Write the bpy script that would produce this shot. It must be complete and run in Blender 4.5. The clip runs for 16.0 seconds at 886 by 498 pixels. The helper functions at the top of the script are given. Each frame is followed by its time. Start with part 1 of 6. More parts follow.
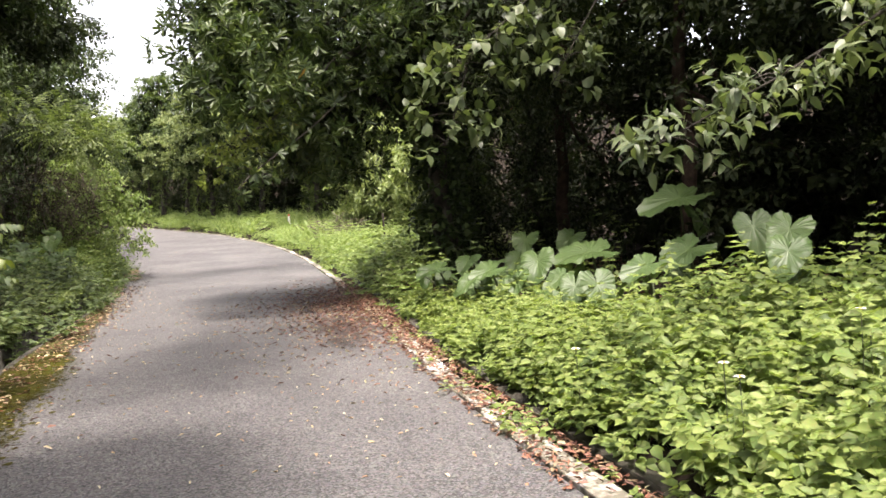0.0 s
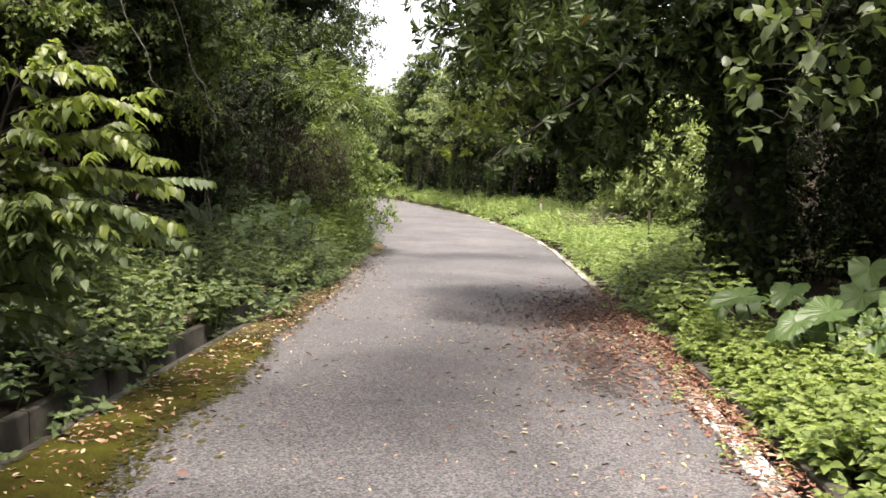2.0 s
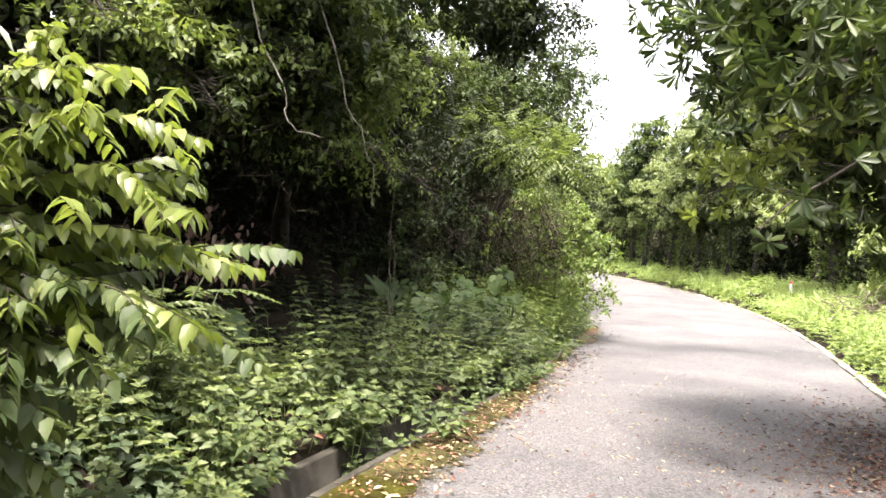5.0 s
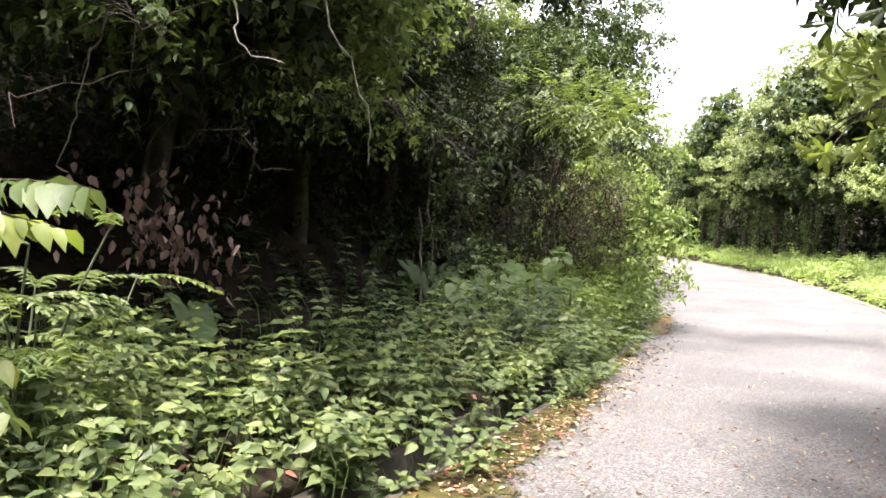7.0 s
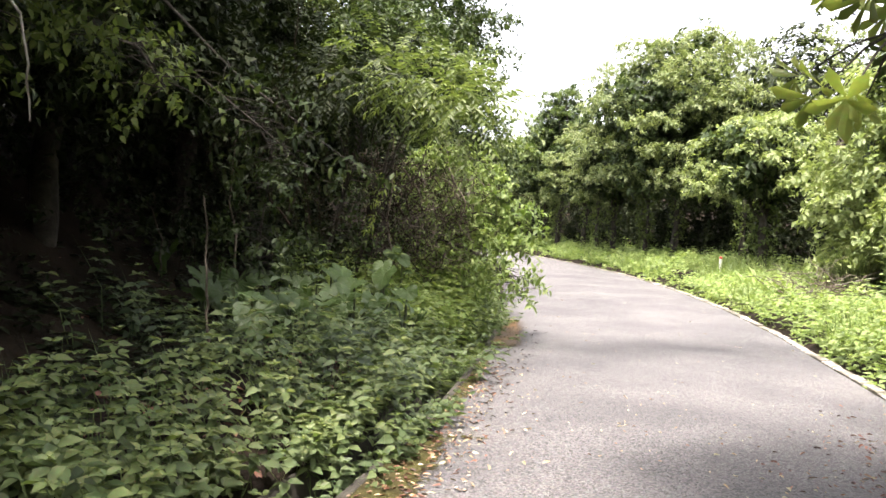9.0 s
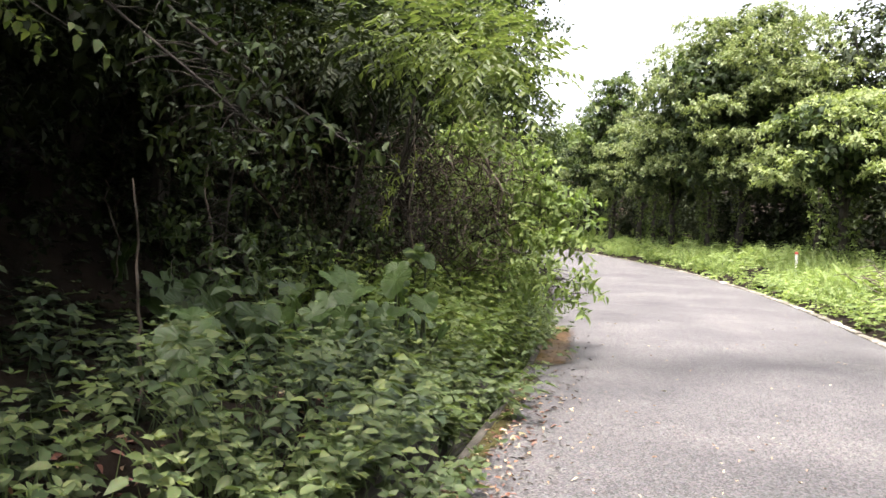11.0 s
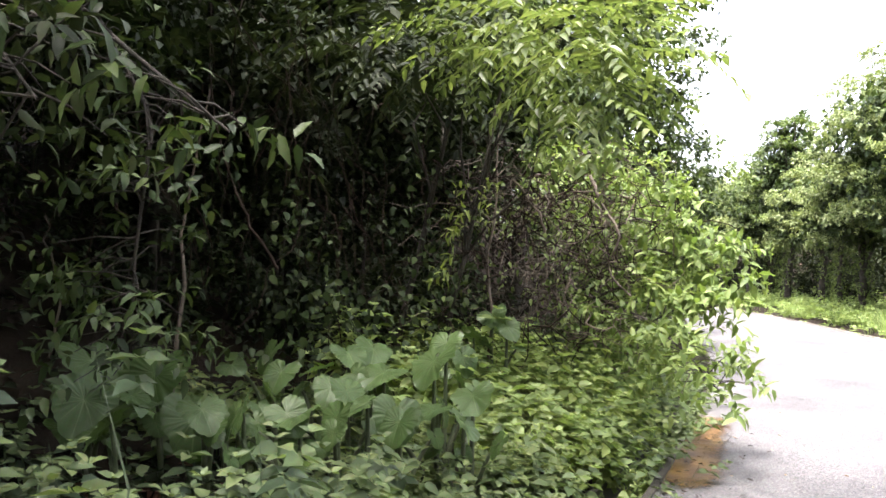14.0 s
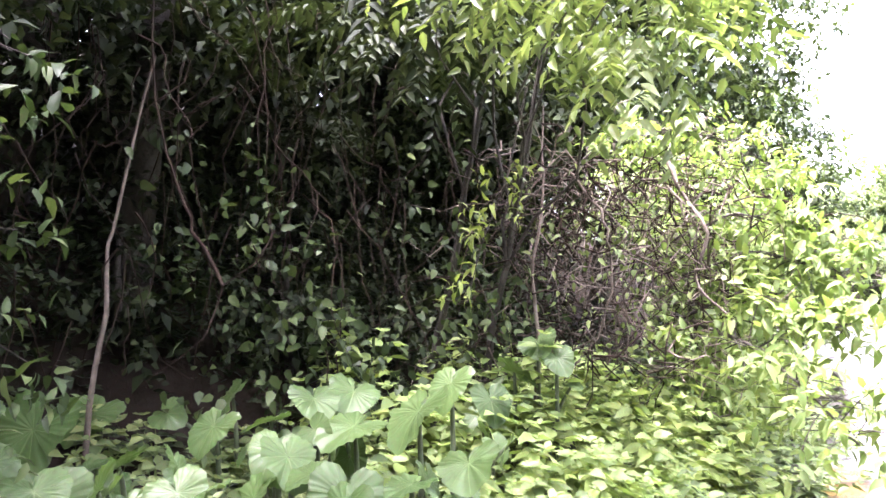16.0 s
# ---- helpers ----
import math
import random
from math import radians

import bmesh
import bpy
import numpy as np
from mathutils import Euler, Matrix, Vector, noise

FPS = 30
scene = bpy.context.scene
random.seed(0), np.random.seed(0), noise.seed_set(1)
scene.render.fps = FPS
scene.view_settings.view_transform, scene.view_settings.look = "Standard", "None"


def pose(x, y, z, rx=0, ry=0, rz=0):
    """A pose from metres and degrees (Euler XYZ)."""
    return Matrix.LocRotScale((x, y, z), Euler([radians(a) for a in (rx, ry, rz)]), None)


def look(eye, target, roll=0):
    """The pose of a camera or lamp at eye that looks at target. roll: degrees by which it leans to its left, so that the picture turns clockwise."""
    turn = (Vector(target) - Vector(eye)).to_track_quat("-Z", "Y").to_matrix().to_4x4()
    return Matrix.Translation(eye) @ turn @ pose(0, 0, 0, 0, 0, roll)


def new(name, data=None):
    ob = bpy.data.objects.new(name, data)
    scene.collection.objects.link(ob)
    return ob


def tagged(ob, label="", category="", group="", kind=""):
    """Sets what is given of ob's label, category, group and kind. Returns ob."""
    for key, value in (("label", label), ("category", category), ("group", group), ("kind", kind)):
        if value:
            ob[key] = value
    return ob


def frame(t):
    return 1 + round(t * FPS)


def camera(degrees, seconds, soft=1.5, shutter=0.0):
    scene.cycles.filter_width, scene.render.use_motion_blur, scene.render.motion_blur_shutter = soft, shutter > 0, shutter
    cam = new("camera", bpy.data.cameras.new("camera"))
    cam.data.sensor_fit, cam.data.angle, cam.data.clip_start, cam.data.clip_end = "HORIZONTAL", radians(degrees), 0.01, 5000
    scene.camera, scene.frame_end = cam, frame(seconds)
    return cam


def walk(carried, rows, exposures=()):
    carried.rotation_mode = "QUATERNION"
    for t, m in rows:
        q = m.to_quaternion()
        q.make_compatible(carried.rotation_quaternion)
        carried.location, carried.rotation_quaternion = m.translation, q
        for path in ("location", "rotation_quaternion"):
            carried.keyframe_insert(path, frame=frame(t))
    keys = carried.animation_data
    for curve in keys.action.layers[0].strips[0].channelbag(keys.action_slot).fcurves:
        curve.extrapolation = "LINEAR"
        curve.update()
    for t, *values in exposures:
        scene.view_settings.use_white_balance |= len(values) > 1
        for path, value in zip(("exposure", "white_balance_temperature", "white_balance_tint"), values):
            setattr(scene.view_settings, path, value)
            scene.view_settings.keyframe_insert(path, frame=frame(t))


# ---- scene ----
# camera: seconds, place, yaw, pitch, roll
cam = camera(60.0, 16.0, soft=1.6)
ROWS = [
    (0, 0.000, 0.000, 1.517, -0.00, -3.50, -2.74),
    (0.5, -0.185, 0.560, 1.516, 0.82, -5.40, -0.91),
    (1, -0.328, 1.190, 1.507, 6.15, -6.28, 0.07),
    (1.5, -0.382, 1.793, 1.508, 14.19, -6.04, 1.65),
    (2, -0.536, 2.291, 1.497, 18.17, -4.26, 2.72),
    (2.5, -0.666, 2.754, 1.494, 26.12, -2.11, 1.81),
    (3, -0.897, 3.141, 1.524, 36.54, -1.40, 2.10),
    (3.5, -1.107, 3.521, 1.563, 37.63, -0.74, 3.27),
    (4, -1.195, 3.941, 1.593, 35.23, 0.37, 3.66),
    (4.2, -1.244, 4.080, 1.591, 34.68, 0.60, 3.72),
    (6.3, -1.802, 5.580, 1.407, 36.64, -0.40, 2.11),
    (6.5, -1.896, 5.748, 1.415, 38.23, -0.16, 1.96),
    (7, -2.149, 6.155, 1.415, 39.50, -0.73, 2.37),
    (7.5, -2.407, 6.566, 1.408, 39.79, -3.59, 2.87),
    (8, -2.631, 7.023, 1.456, 41.09, -4.05, 2.41),
    (8.5, -2.840, 7.452, 1.501, 29.77, -1.80, 2.92),
    (9, -3.040, 7.925, 1.509, 28.04, -0.76, 2.34),
    (9.5, -3.250, 8.327, 1.530, 29.39, -0.35, 2.89),
    (9.7, -3.323, 8.494, 1.539, 28.97, -0.34, 2.94),
    (11.8, -3.887, 10.434, 1.463, 33.22, -1.38, 0.99),
    (12, -3.899, 10.581, 1.465, 32.22, -1.55, 0.99),
    (12.5, -3.922, 10.923, 1.495, 26.83, -2.79, 0.70),
    (13, -4.142, 11.387, 1.525, 34.50, -3.92, 0.26),
    (13.5, -4.386, 11.759, 1.529, 41.83, -0.73, 1.64),
    (14, -4.530, 12.164, 1.537, 43.88, 2.70, 2.14),
    (14.5, -4.652, 12.509, 1.553, 44.72, 4.97, 2.39),
    (15, -4.821, 12.872, 1.533, 48.06, 5.15, 1.61),
    (15.5, -4.993, 13.265, 1.520, 51.89, 4.17, 1.04),
    (16, -5.173, 13.649, 1.497, 52.24, 4.56, 0.87),
]
EXPO = [(0.0, 2.25, 6900, 17), (1.5, 2.15, 6900, 17), (2.5, 2.35, 6900, 17), (3.5, 2.9, 6900, 17), (7.0, 3.05, 6750, 17), (8.0, 3.12, 6750, 17), (9.0, 2.75, 6750, 17), (9.5, 2.6, 6750, 17), (12.0, 2.52, 6500, 17), (13.0, 2.5, 6500, 17), (14.0, 3.2, 6400, 18), (14.5, 3.65, 6250, 23), (15.0, 4.05, 6050, 28), (16.0, 4.72, 6000, 32)]
walk(cam, [(t, pose(x, y, z, 90 + p, 0, w) @ pose(0, 0, 0, 0, 0, r)) for t, x, y, z, w, p, r in ROWS], EXPO)

# ---- world and sun ----
SUN_TO = Vector((0.06, -0.27, 0.96)).normalized()
world = bpy.data.worlds.new("world")
scene.world = world
world.use_nodes = True
wn, wl = world.node_tree.nodes, world.node_tree.links
wn.clear()
sky = wn.new("ShaderNodeTexSky")
sky.sky_type, sky.sun_disc = "NISHITA", False
sky.sun_elevation = math.asin(SUN_TO.z)
sky.sun_rotation = math.atan2(SUN_TO.x, SUN_TO.y)
sky.air_density, sky.dust_density, sky.ozone_density = 1.0, 5.0, 1.0
haze = wn.new("ShaderNodeHueSaturation")
haze.inputs["Saturation"].default_value = 0.35
bg = wn.new("ShaderNodeBackground")
bg.inputs["Strength"].default_value = 0.15
wo = wn.new("ShaderNodeOutputWorld")
wl.new(sky.outputs[0], haze.inputs["Color"])
wl.new(haze.outputs[0], bg.inputs["Color"])
wl.new(bg.outputs[0], wo.inputs["Surface"])
sun = new("sun", bpy.data.lights.new("sun", "SUN"))
sun.data.energy, sun.data.angle, sun.data.color = 2.1, radians(9.0), (1.0, 0.96, 0.91)
sun.matrix_world = look(SUN_TO * 60, (0, 0, 0))


# ---- materials ----
def material(name):
    m = bpy.data.materials.new(name)
    m.use_nodes = True
    n, l = m.node_tree.nodes, m.node_tree.links
    return m, n, l, n["Principled BSDF"]


def ramp_node(n, stops):
    r = n.new("ShaderNodeValToRGB")
    e = r.color_ramp.elements
    while len(e) < len(stops):
        e.new(0.5)
    for el, (p, c) in zip(e, stops):
        el.position, el.color = p, (*c, 1)
    return r


def noise_node(n, l, scale, detail=4.0, coord=None, rough=0.6):
    t = n.new("ShaderNodeTexNoise")
    t.inputs["Scale"].default_value, t.inputs["Detail"].default_value = scale, detail
    t.inputs["Roughness"].default_value = rough
    if coord is not None:
        l.new(coord, t.inputs["Vector"])
    return t


def position(n):
    return n.new("ShaderNodeNewGeometry").outputs["Position"]


def mix_colour(n, l, fac, a, b, mode="MIX"):
    x = n.new("ShaderNodeMix")
    x.data_type, x.blend_type = "RGBA", mode
    for sock, v in ((x.inputs[0], fac), (x.inputs[6], a), (x.inputs[7], b)):
        if hasattr(v, "links"):
            l.new(v, sock)
        else:
            sock.default_value = v if isinstance(v, float) else (*v, 1)
    return x.outputs[2]


def bump_to(n, l, bsdf, height, strength, dist=0.01):
    b = n.new("ShaderNodeBump")
    b.inputs["Strength"].default_value, b.inputs["Distance"].default_value = strength, dist
    l.new(height, b.inputs["Height"])
    l.new(b.outputs[0], bsdf.inputs["Normal"])


def leaf_material(name, dark, mid, light, rough=0.45, through_light=0.35, spec=0.4, dead=0.0):
    """Leaf: colour by leaf, patches over the plant, light shining through."""
    m, n, l, b = material(name)
    g = n.new("ShaderNodeNewGeometry")
    stops = [(0.0, dark), (0.45, mid), (1.0, light)]
    if dead:
        stops = [(0.0, dark), (0.45, mid), (1.0 - 2 * dead, light), (1.0 - dead * 0.9, (0.22, 0.13, 0.03))]
    r = ramp_node(n, stops)
    big = noise_node(n, l, 1.3, 2.0, g.outputs["Position"])
    fac = n.new("ShaderNodeMath")
    fac.operation = "MULTIPLY_ADD"
    l.new(big.outputs[0], fac.inputs[0])
    fac.inputs[1].default_value = 0.7
    add = n.new("ShaderNodeMath")
    add.operation = "MULTIPLY_ADD"
    l.new(g.outputs["Random Per Island"], add.inputs[0])
    add.inputs[1].default_value, add.inputs[2].default_value = 0.75, -0.25
    l.new(add.outputs[0], fac.inputs[2])
    l.new(fac.outputs[0], r.inputs[0])
    fine = noise_node(n, l, 60, 3.0, g.outputs["Position"])
    col = mix_colour(n, l, 0.25, r.outputs[0], fine.outputs["Color"], "OVERLAY")
    l.new(col, b.inputs["Base Color"])
    b.inputs["Roughness"].default_value = rough
    b.inputs["Specular IOR Level"].default_value = spec
    t = n.new("ShaderNodeBsdfTranslucent")
    warm = mix_colour(n, l, 1.0, col, (1.25, 1.3, 0.7), "MULTIPLY")
    l.new(warm, t.inputs["Color"])
    s = n.new("ShaderNodeMixShader")
    s.inputs[0].default_value = through_light
    l.new(b.outputs[0], s.inputs[1])
    l.new(t.outputs[0], s.inputs[2])
    l.new(s.outputs[0], n["Material Output"].inputs["Surface"])
    bump_to(n, l, b, fine.outputs[0], 0.25, 0.004)
    return m


def surface_material(name, c1, c2, c3, big=0.7, fine=40.0, rough=0.9, bump=0.5, dist=0.01, spec=0.3, sat=0.8):
    """Rough mineral or bark surface with stains at two scales."""
    m, n, l, b = material(name)
    p = position(n)
    a = noise_node(n, l, big, 5.0, p)
    f = noise_node(n, l, fine, 6.0, p, 0.7)
    r = ramp_node(n, [(0.3, c1), (0.5, c2), (0.72, c3)])
    l.new(a.outputs[0], r.inputs[0])
    col = mix_colour(n, l, 0.45, r.outputs[0], f.outputs["Color"], "OVERLAY")
    grey = n.new("ShaderNodeHueSaturation")
    grey.inputs["Saturation"].default_value = sat
    l.new(col, grey.inputs["Color"])
    l.new(grey.outputs[0], b.inputs["Base Color"])
    b.inputs["Roughness"].default_value, b.inputs["Specular IOR Level"].default_value = rough, spec
    bump_to(n, l, b, f.outputs[0], bump, dist)
    return m


def fray(m, scale):
    """Let a thin cover thin out in crumbs towards its edge (mesh attribute "edge", 0 inside to 1 at the rim)."""
    n, l = m.node_tree.nodes, m.node_tree.links
    a = n.new("ShaderNodeAttribute")
    a.attribute_name = "edge"
    p = position(n)
    crumb = noise_node(n, l, scale, 5.0, p, 0.75)
    patch = noise_node(n, l, 2.4, 3.0, p)
    add = n.new("ShaderNodeMath")
    add.operation = "MULTIPLY_ADD"
    l.new(patch.outputs[0], add.inputs[0])
    add.inputs[1].default_value = 0.45
    rough = n.new("ShaderNodeMath")
    rough.operation = "MULTIPLY_ADD"
    l.new(crumb.outputs[0], rough.inputs[0])
    rough.inputs[1].default_value, rough.inputs[2].default_value = 2.6, -0.85
    l.new(rough.outputs[0], add.inputs[2])
    less = n.new("ShaderNodeMath")
    less.operation = "SUBTRACT"
    l.new(add.outputs[0], less.inputs[0])
    l.new(a.outputs["Fac"], less.inputs[1])
    r = ramp_node(n, [(0.08, (0.0, 0.0, 0.0)), (0.22, (1.0, 1.0, 1.0))])
    l.new(less.outputs[0], r.inputs[0])
    s = n.new("ShaderNodeMixShader")
    l.new(r.outputs[0], s.inputs[0])
    l.new(n.new("ShaderNodeBsdfTransparent").outputs[0], s.inputs[1])
    l.new(n["Principled BSDF"].outputs[0], s.inputs[2])
    l.new(s.outputs[0], n["Material Output"].inputs["Surface"])


def asphalt_material():
    m, n, l, b = material("asphalt")
    p = position(n)
    stone = n.new("ShaderNodeTexVoronoi")
    stone.inputs["Scale"].default_value = 85
    l.new(p, stone.inputs["Vector"])
    grain = ramp_node(n, [(0.0, (0.023, 0.022, 0.022)), (0.4, (0.075, 0.073, 0.072)), (1.0, (0.195, 0.189, 0.182))])
    l.new(stone.outputs["Color"], grain.inputs[0])
    fine = noise_node(n, l, 30, 6.0, p, 0.75)
    wear = noise_node(n, l, 0.55, 6.0, p, 0.6)
    wr = ramp_node(n, [(0.3, (0.5, 0.5, 0.51)), (0.52, (0.8, 0.79, 0.79)), (0.72, (1.08, 1.05, 1.03))])
    l.new(wear.outputs[0], wr.inputs[0])
    c1 = mix_colour(n, l, 0.35, grain.outputs[0], fine.outputs["Color"], "OVERLAY")
    c2 = mix_colour(n, l, 1.0, c1, wr.outputs[0], "MULTIPLY")
    l.new(c2, b.inputs["Base Color"])
    b.inputs["Roughness"].default_value, b.inputs["Specular IOR Level"].default_value = 0.78, 0.35
    h = n.new("ShaderNodeMath")
    h.operation = "ADD"
    l.new(stone.outputs["Distance"], h.inputs[0])
    l.new(fine.outputs[0], h.inputs[1])
    bump_to(n, l, b, h.outputs[0], 0.7, 0.006)
    return m


def paint_material(name, worn):
    """White road paint, worn through to concrete, with moss."""
    m, n, l, b = material(name)
    p = position(n)
    wear = noise_node(n, l, 9, 7.0, p, 0.75)
    long_wear = noise_node(n, l, 0.9, 3.0, p)
    both = n.new("ShaderNodeMath")
    both.operation = "MULTIPLY_ADD"
    l.new(long_wear.outputs[0], both.inputs[0])
    both.inputs[1].default_value = 0.9
    l.new(wear.outputs[0], both.inputs[2])
    f = noise_node(n, l, 50, 5.0, p, 0.7)
    both2 = n.new("ShaderNodeMath")
    both2.operation = "SUBTRACT"
    l.new(both.outputs[0], both2.inputs[0])
    both2.inputs[1].default_value = worn
    r = ramp_node(n, [(0.74, (0.10, 0.09, 0.065)), (0.84, (0.24, 0.22, 0.18)), (0.92, (0.36, 0.35, 0.32)), (0.97, (0.56, 0.55, 0.52))])
    l.new(both2.outputs[0], r.inputs[0])
    col = mix_colour(n, l, 0.3, r.outputs[0], f.outputs["Color"], "OVERLAY")
    l.new(col, b.inputs["Base Color"])
    b.inputs["Roughness"].default_value = 0.8
    bump_to(n, l, b, f.outputs[0], 0.4, 0.006)
    return m


def litter_material(name, stops):
    m, n, l, b = material(name)
    g = n.new("ShaderNodeNewGeometry")
    r = ramp_node(n, stops)
    l.new(g.outputs["Random Per Island"], r.inputs[0])
    f = noise_node(n, l, 90, 4.0, g.outputs["Position"])
    col = mix_colour(n, l, 0.4, r.outputs[0], f.outputs["Color"], "OVERLAY")
    l.new(col, b.inputs["Base Color"])
    b.inputs["Roughness"].default_value = 0.6
    bump_to(n, l, b, f.outputs[0], 0.4, 0.004)
    return m


ASPHALT = asphalt_material()
PAINT = paint_material("worn_white_paint", 0.125)
PAINT_OLD = paint_material("mostly_lost_white_paint", 0.19)
CONCRETE = surface_material("mossy_concrete", (0.015, 0.013, 0.008), (0.034, 0.030, 0.020), (0.073, 0.066, 0.049), 2.2, 45, 0.9, 0.5)
SOIL = surface_material("forest_soil", (0.008, 0.006, 0.003), (0.018, 0.012, 0.007), (0.032, 0.022, 0.012), 1.2, 22, 0.95, 1.0, 0.04, 0.1)
MOSS = surface_material("moss", (0.020, 0.016, 0.002), (0.038, 0.035, 0.004), (0.059, 0.061, 0.006), 2.6, 70, 0.97, 1.0, 0.015, 0.1, 1.0)
MOSS_DULL = surface_material("withered_moss", (0.026, 0.020, 0.005), (0.048, 0.042, 0.007), (0.080, 0.078, 0.010), 2.6, 70, 0.97, 1.0, 0.015, 0.1)
WETMOSS = surface_material("wet_algae", (0.028, 0.011, 0.001), (0.07, 0.031, 0.001), (0.1, 0.06, 0.003), 3.2, 40, 0.5, 0.5, 0.01, 0.3, 1.15)
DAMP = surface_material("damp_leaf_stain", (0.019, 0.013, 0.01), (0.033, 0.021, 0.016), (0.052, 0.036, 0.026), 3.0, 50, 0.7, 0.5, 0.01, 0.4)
for thin_cover in (MOSS, MOSS_DULL, WETMOSS, DAMP):
    fray(thin_cover, 26)
CUSHION = surface_material("moss_cushion", (0.034, 0.022, 0.005), (0.068, 0.06, 0.008), (0.105, 0.1, 0.013), 2.6, 70, 0.97, 1.0, 0.015, 0.1)
BARK = surface_material("bark", (0.016, 0.013, 0.009), (0.039, 0.033, 0.023), (0.078, 0.065, 0.049), 5, 38, 0.95, 1.0, 0.02)
PALEBARK = surface_material("pale_bark", (0.078, 0.065, 0.046), (0.169, 0.15, 0.117), (0.273, 0.254, 0.215), 9, 60, 0.9, 0.8, 0.01)
# brown bark darkened further to stand in for shade
SHADE_BARK = surface_material("shade_toned_bark", (0.011, 0.006, 0.004), (0.023, 0.014, 0.009), (0.046, 0.030, 0.019), 7, 60, 0.95, 0.8, 0.01, 0.06)
STEM = surface_material("green_stem", (0.033, 0.046, 0.016), (0.058, 0.078, 0.029), (0.098, 0.111, 0.052), 9, 60, 0.6, 0.3)
HERB = leaf_material("herb_leaf", (0.058, 0.092, 0.025), (0.115, 0.168, 0.045), (0.195, 0.245, 0.08), 0.55, 0.38, 0.3)
HERB_TIP = leaf_material("herb_tip_leaf", (0.09, 0.13, 0.032), (0.155, 0.21, 0.055), (0.24, 0.29, 0.095), 0.55, 0.42, 0.3)
FRESH = leaf_material("fresh_leaf", (0.046, 0.073, 0.028), (0.087, 0.123, 0.047), (0.144, 0.178, 0.073), 0.52, 0.36, 0.3)
FRESH_TIP = leaf_material("fresh_tip_leaf", (0.071, 0.102, 0.035), (0.121, 0.161, 0.057), (0.183, 0.216, 0.084), 0.52, 0.4, 0.3)
WHITISH = leaf_material("whitish_leaf", (0.15, 0.175, 0.115), (0.22, 0.25, 0.18), (0.3, 0.33, 0.25), 0.35, 0.3, 0.5)
# herb leaf made darker and bluer to carry the shade on the bank
HERB_SHADE = leaf_material("shade_toned_herb_leaf", (0.029, 0.049, 0.024), (0.057, 0.086, 0.043), (0.101, 0.131, 0.066), 0.5, 0.32, 0.3)
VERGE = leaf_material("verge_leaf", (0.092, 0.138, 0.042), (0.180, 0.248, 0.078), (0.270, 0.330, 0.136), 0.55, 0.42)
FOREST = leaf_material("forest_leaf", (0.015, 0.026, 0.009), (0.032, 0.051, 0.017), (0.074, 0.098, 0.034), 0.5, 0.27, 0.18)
# darker, duller copy of the forest leaf; deep shade is in its colour
SHADE_LEAF = leaf_material("shade_toned_leaf", (0.009, 0.014, 0.005), (0.018, 0.027, 0.010), (0.040, 0.051, 0.020), 0.55, 0.2, 0.14)
# darkest leaf copy, so the wood's gloom is painted into the foliage
WOOD_SHADE = leaf_material("shade_toned_wood_leaf", (0.006, 0.010, 0.004), (0.013, 0.019, 0.007), (0.030, 0.038, 0.014), 0.6, 0.2, 0.08)
# forest leaf again in a lighter, sunlit tone
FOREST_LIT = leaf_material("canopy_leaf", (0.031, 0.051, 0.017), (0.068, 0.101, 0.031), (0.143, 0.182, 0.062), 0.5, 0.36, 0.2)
# far crowns greyer and lighter: distance haze is mixed into the colour
FOREST_HAZE = leaf_material("hazed_canopy_leaf", (0.064, 0.089, 0.037), (0.134, 0.167, 0.071), (0.235, 0.268, 0.134), 0.55, 0.34, 0.2)
VINE = leaf_material("vine_leaf", (0.098, 0.131, 0.050), (0.179, 0.224, 0.089), (0.272, 0.317, 0.146), 0.55, 0.38, 0.25)
TWIG = surface_material("dry_vine_bark", (0.046, 0.033, 0.021), (0.091, 0.068, 0.046), (0.156, 0.124, 0.091), 9, 60, 0.9, 0.8, 0.01)
# lighter leaf copy whose colour stands in for light on the foliage
LIT_LEAF = leaf_material("lit_tone_leaf", (0.050, 0.074, 0.023), (0.100, 0.136, 0.042), (0.180, 0.220, 0.078), 0.5, 0.4, 0.28)
FEATHERY = leaf_material("feathery_leaf", (0.050, 0.073, 0.023), (0.094, 0.129, 0.041), (0.158, 0.194, 0.067), 0.42, 0.42)
YOUNG = leaf_material("young_leaf", (0.085, 0.117, 0.026), (0.163, 0.208, 0.049), (0.247, 0.293, 0.088), 0.42, 0.45)
GLOSS = leaf_material("glossy_leaf", (0.019, 0.034, 0.011), (0.042, 0.066, 0.021), (0.102, 0.136, 0.044), 0.4, 0.34, 0.3, 0.03)
PALE = leaf_material("pale_broad_leaf", (0.039, 0.057, 0.022), (0.073, 0.099, 0.041), (0.133, 0.159, 0.079), 0.42, 0.35, 0.32)
EAR = leaf_material("elephant_ear_leaf", (0.034, 0.064, 0.019), (0.057, 0.097, 0.030), (0.093, 0.139, 0.045), 0.42, 0.36, 0.3)
VEIN = leaf_material("elephant_ear_vein", (0.07, 0.11, 0.038), (0.094, 0.143, 0.05), (0.12, 0.172, 0.066), 0.45, 0.3, 0.4)
LITTER = litter_material("dead_leaf", [(0.0, (0.050, 0.020, 0.013)), (0.35, (0.125, 0.045, 0.024)), (0.65, (0.185, 0.078, 0.041)), (0.9, (0.201, 0.144, 0.081)), (1.0, (0.252, 0.246, 0.130))])
WITHERED = litter_material("withered_leaf", [(0.0, (0.05, 0.028, 0.02)), (0.4, (0.10, 0.06, 0.046)), (0.8, (0.16, 0.10, 0.08)), (1.0, (0.24, 0.17, 0.14))])
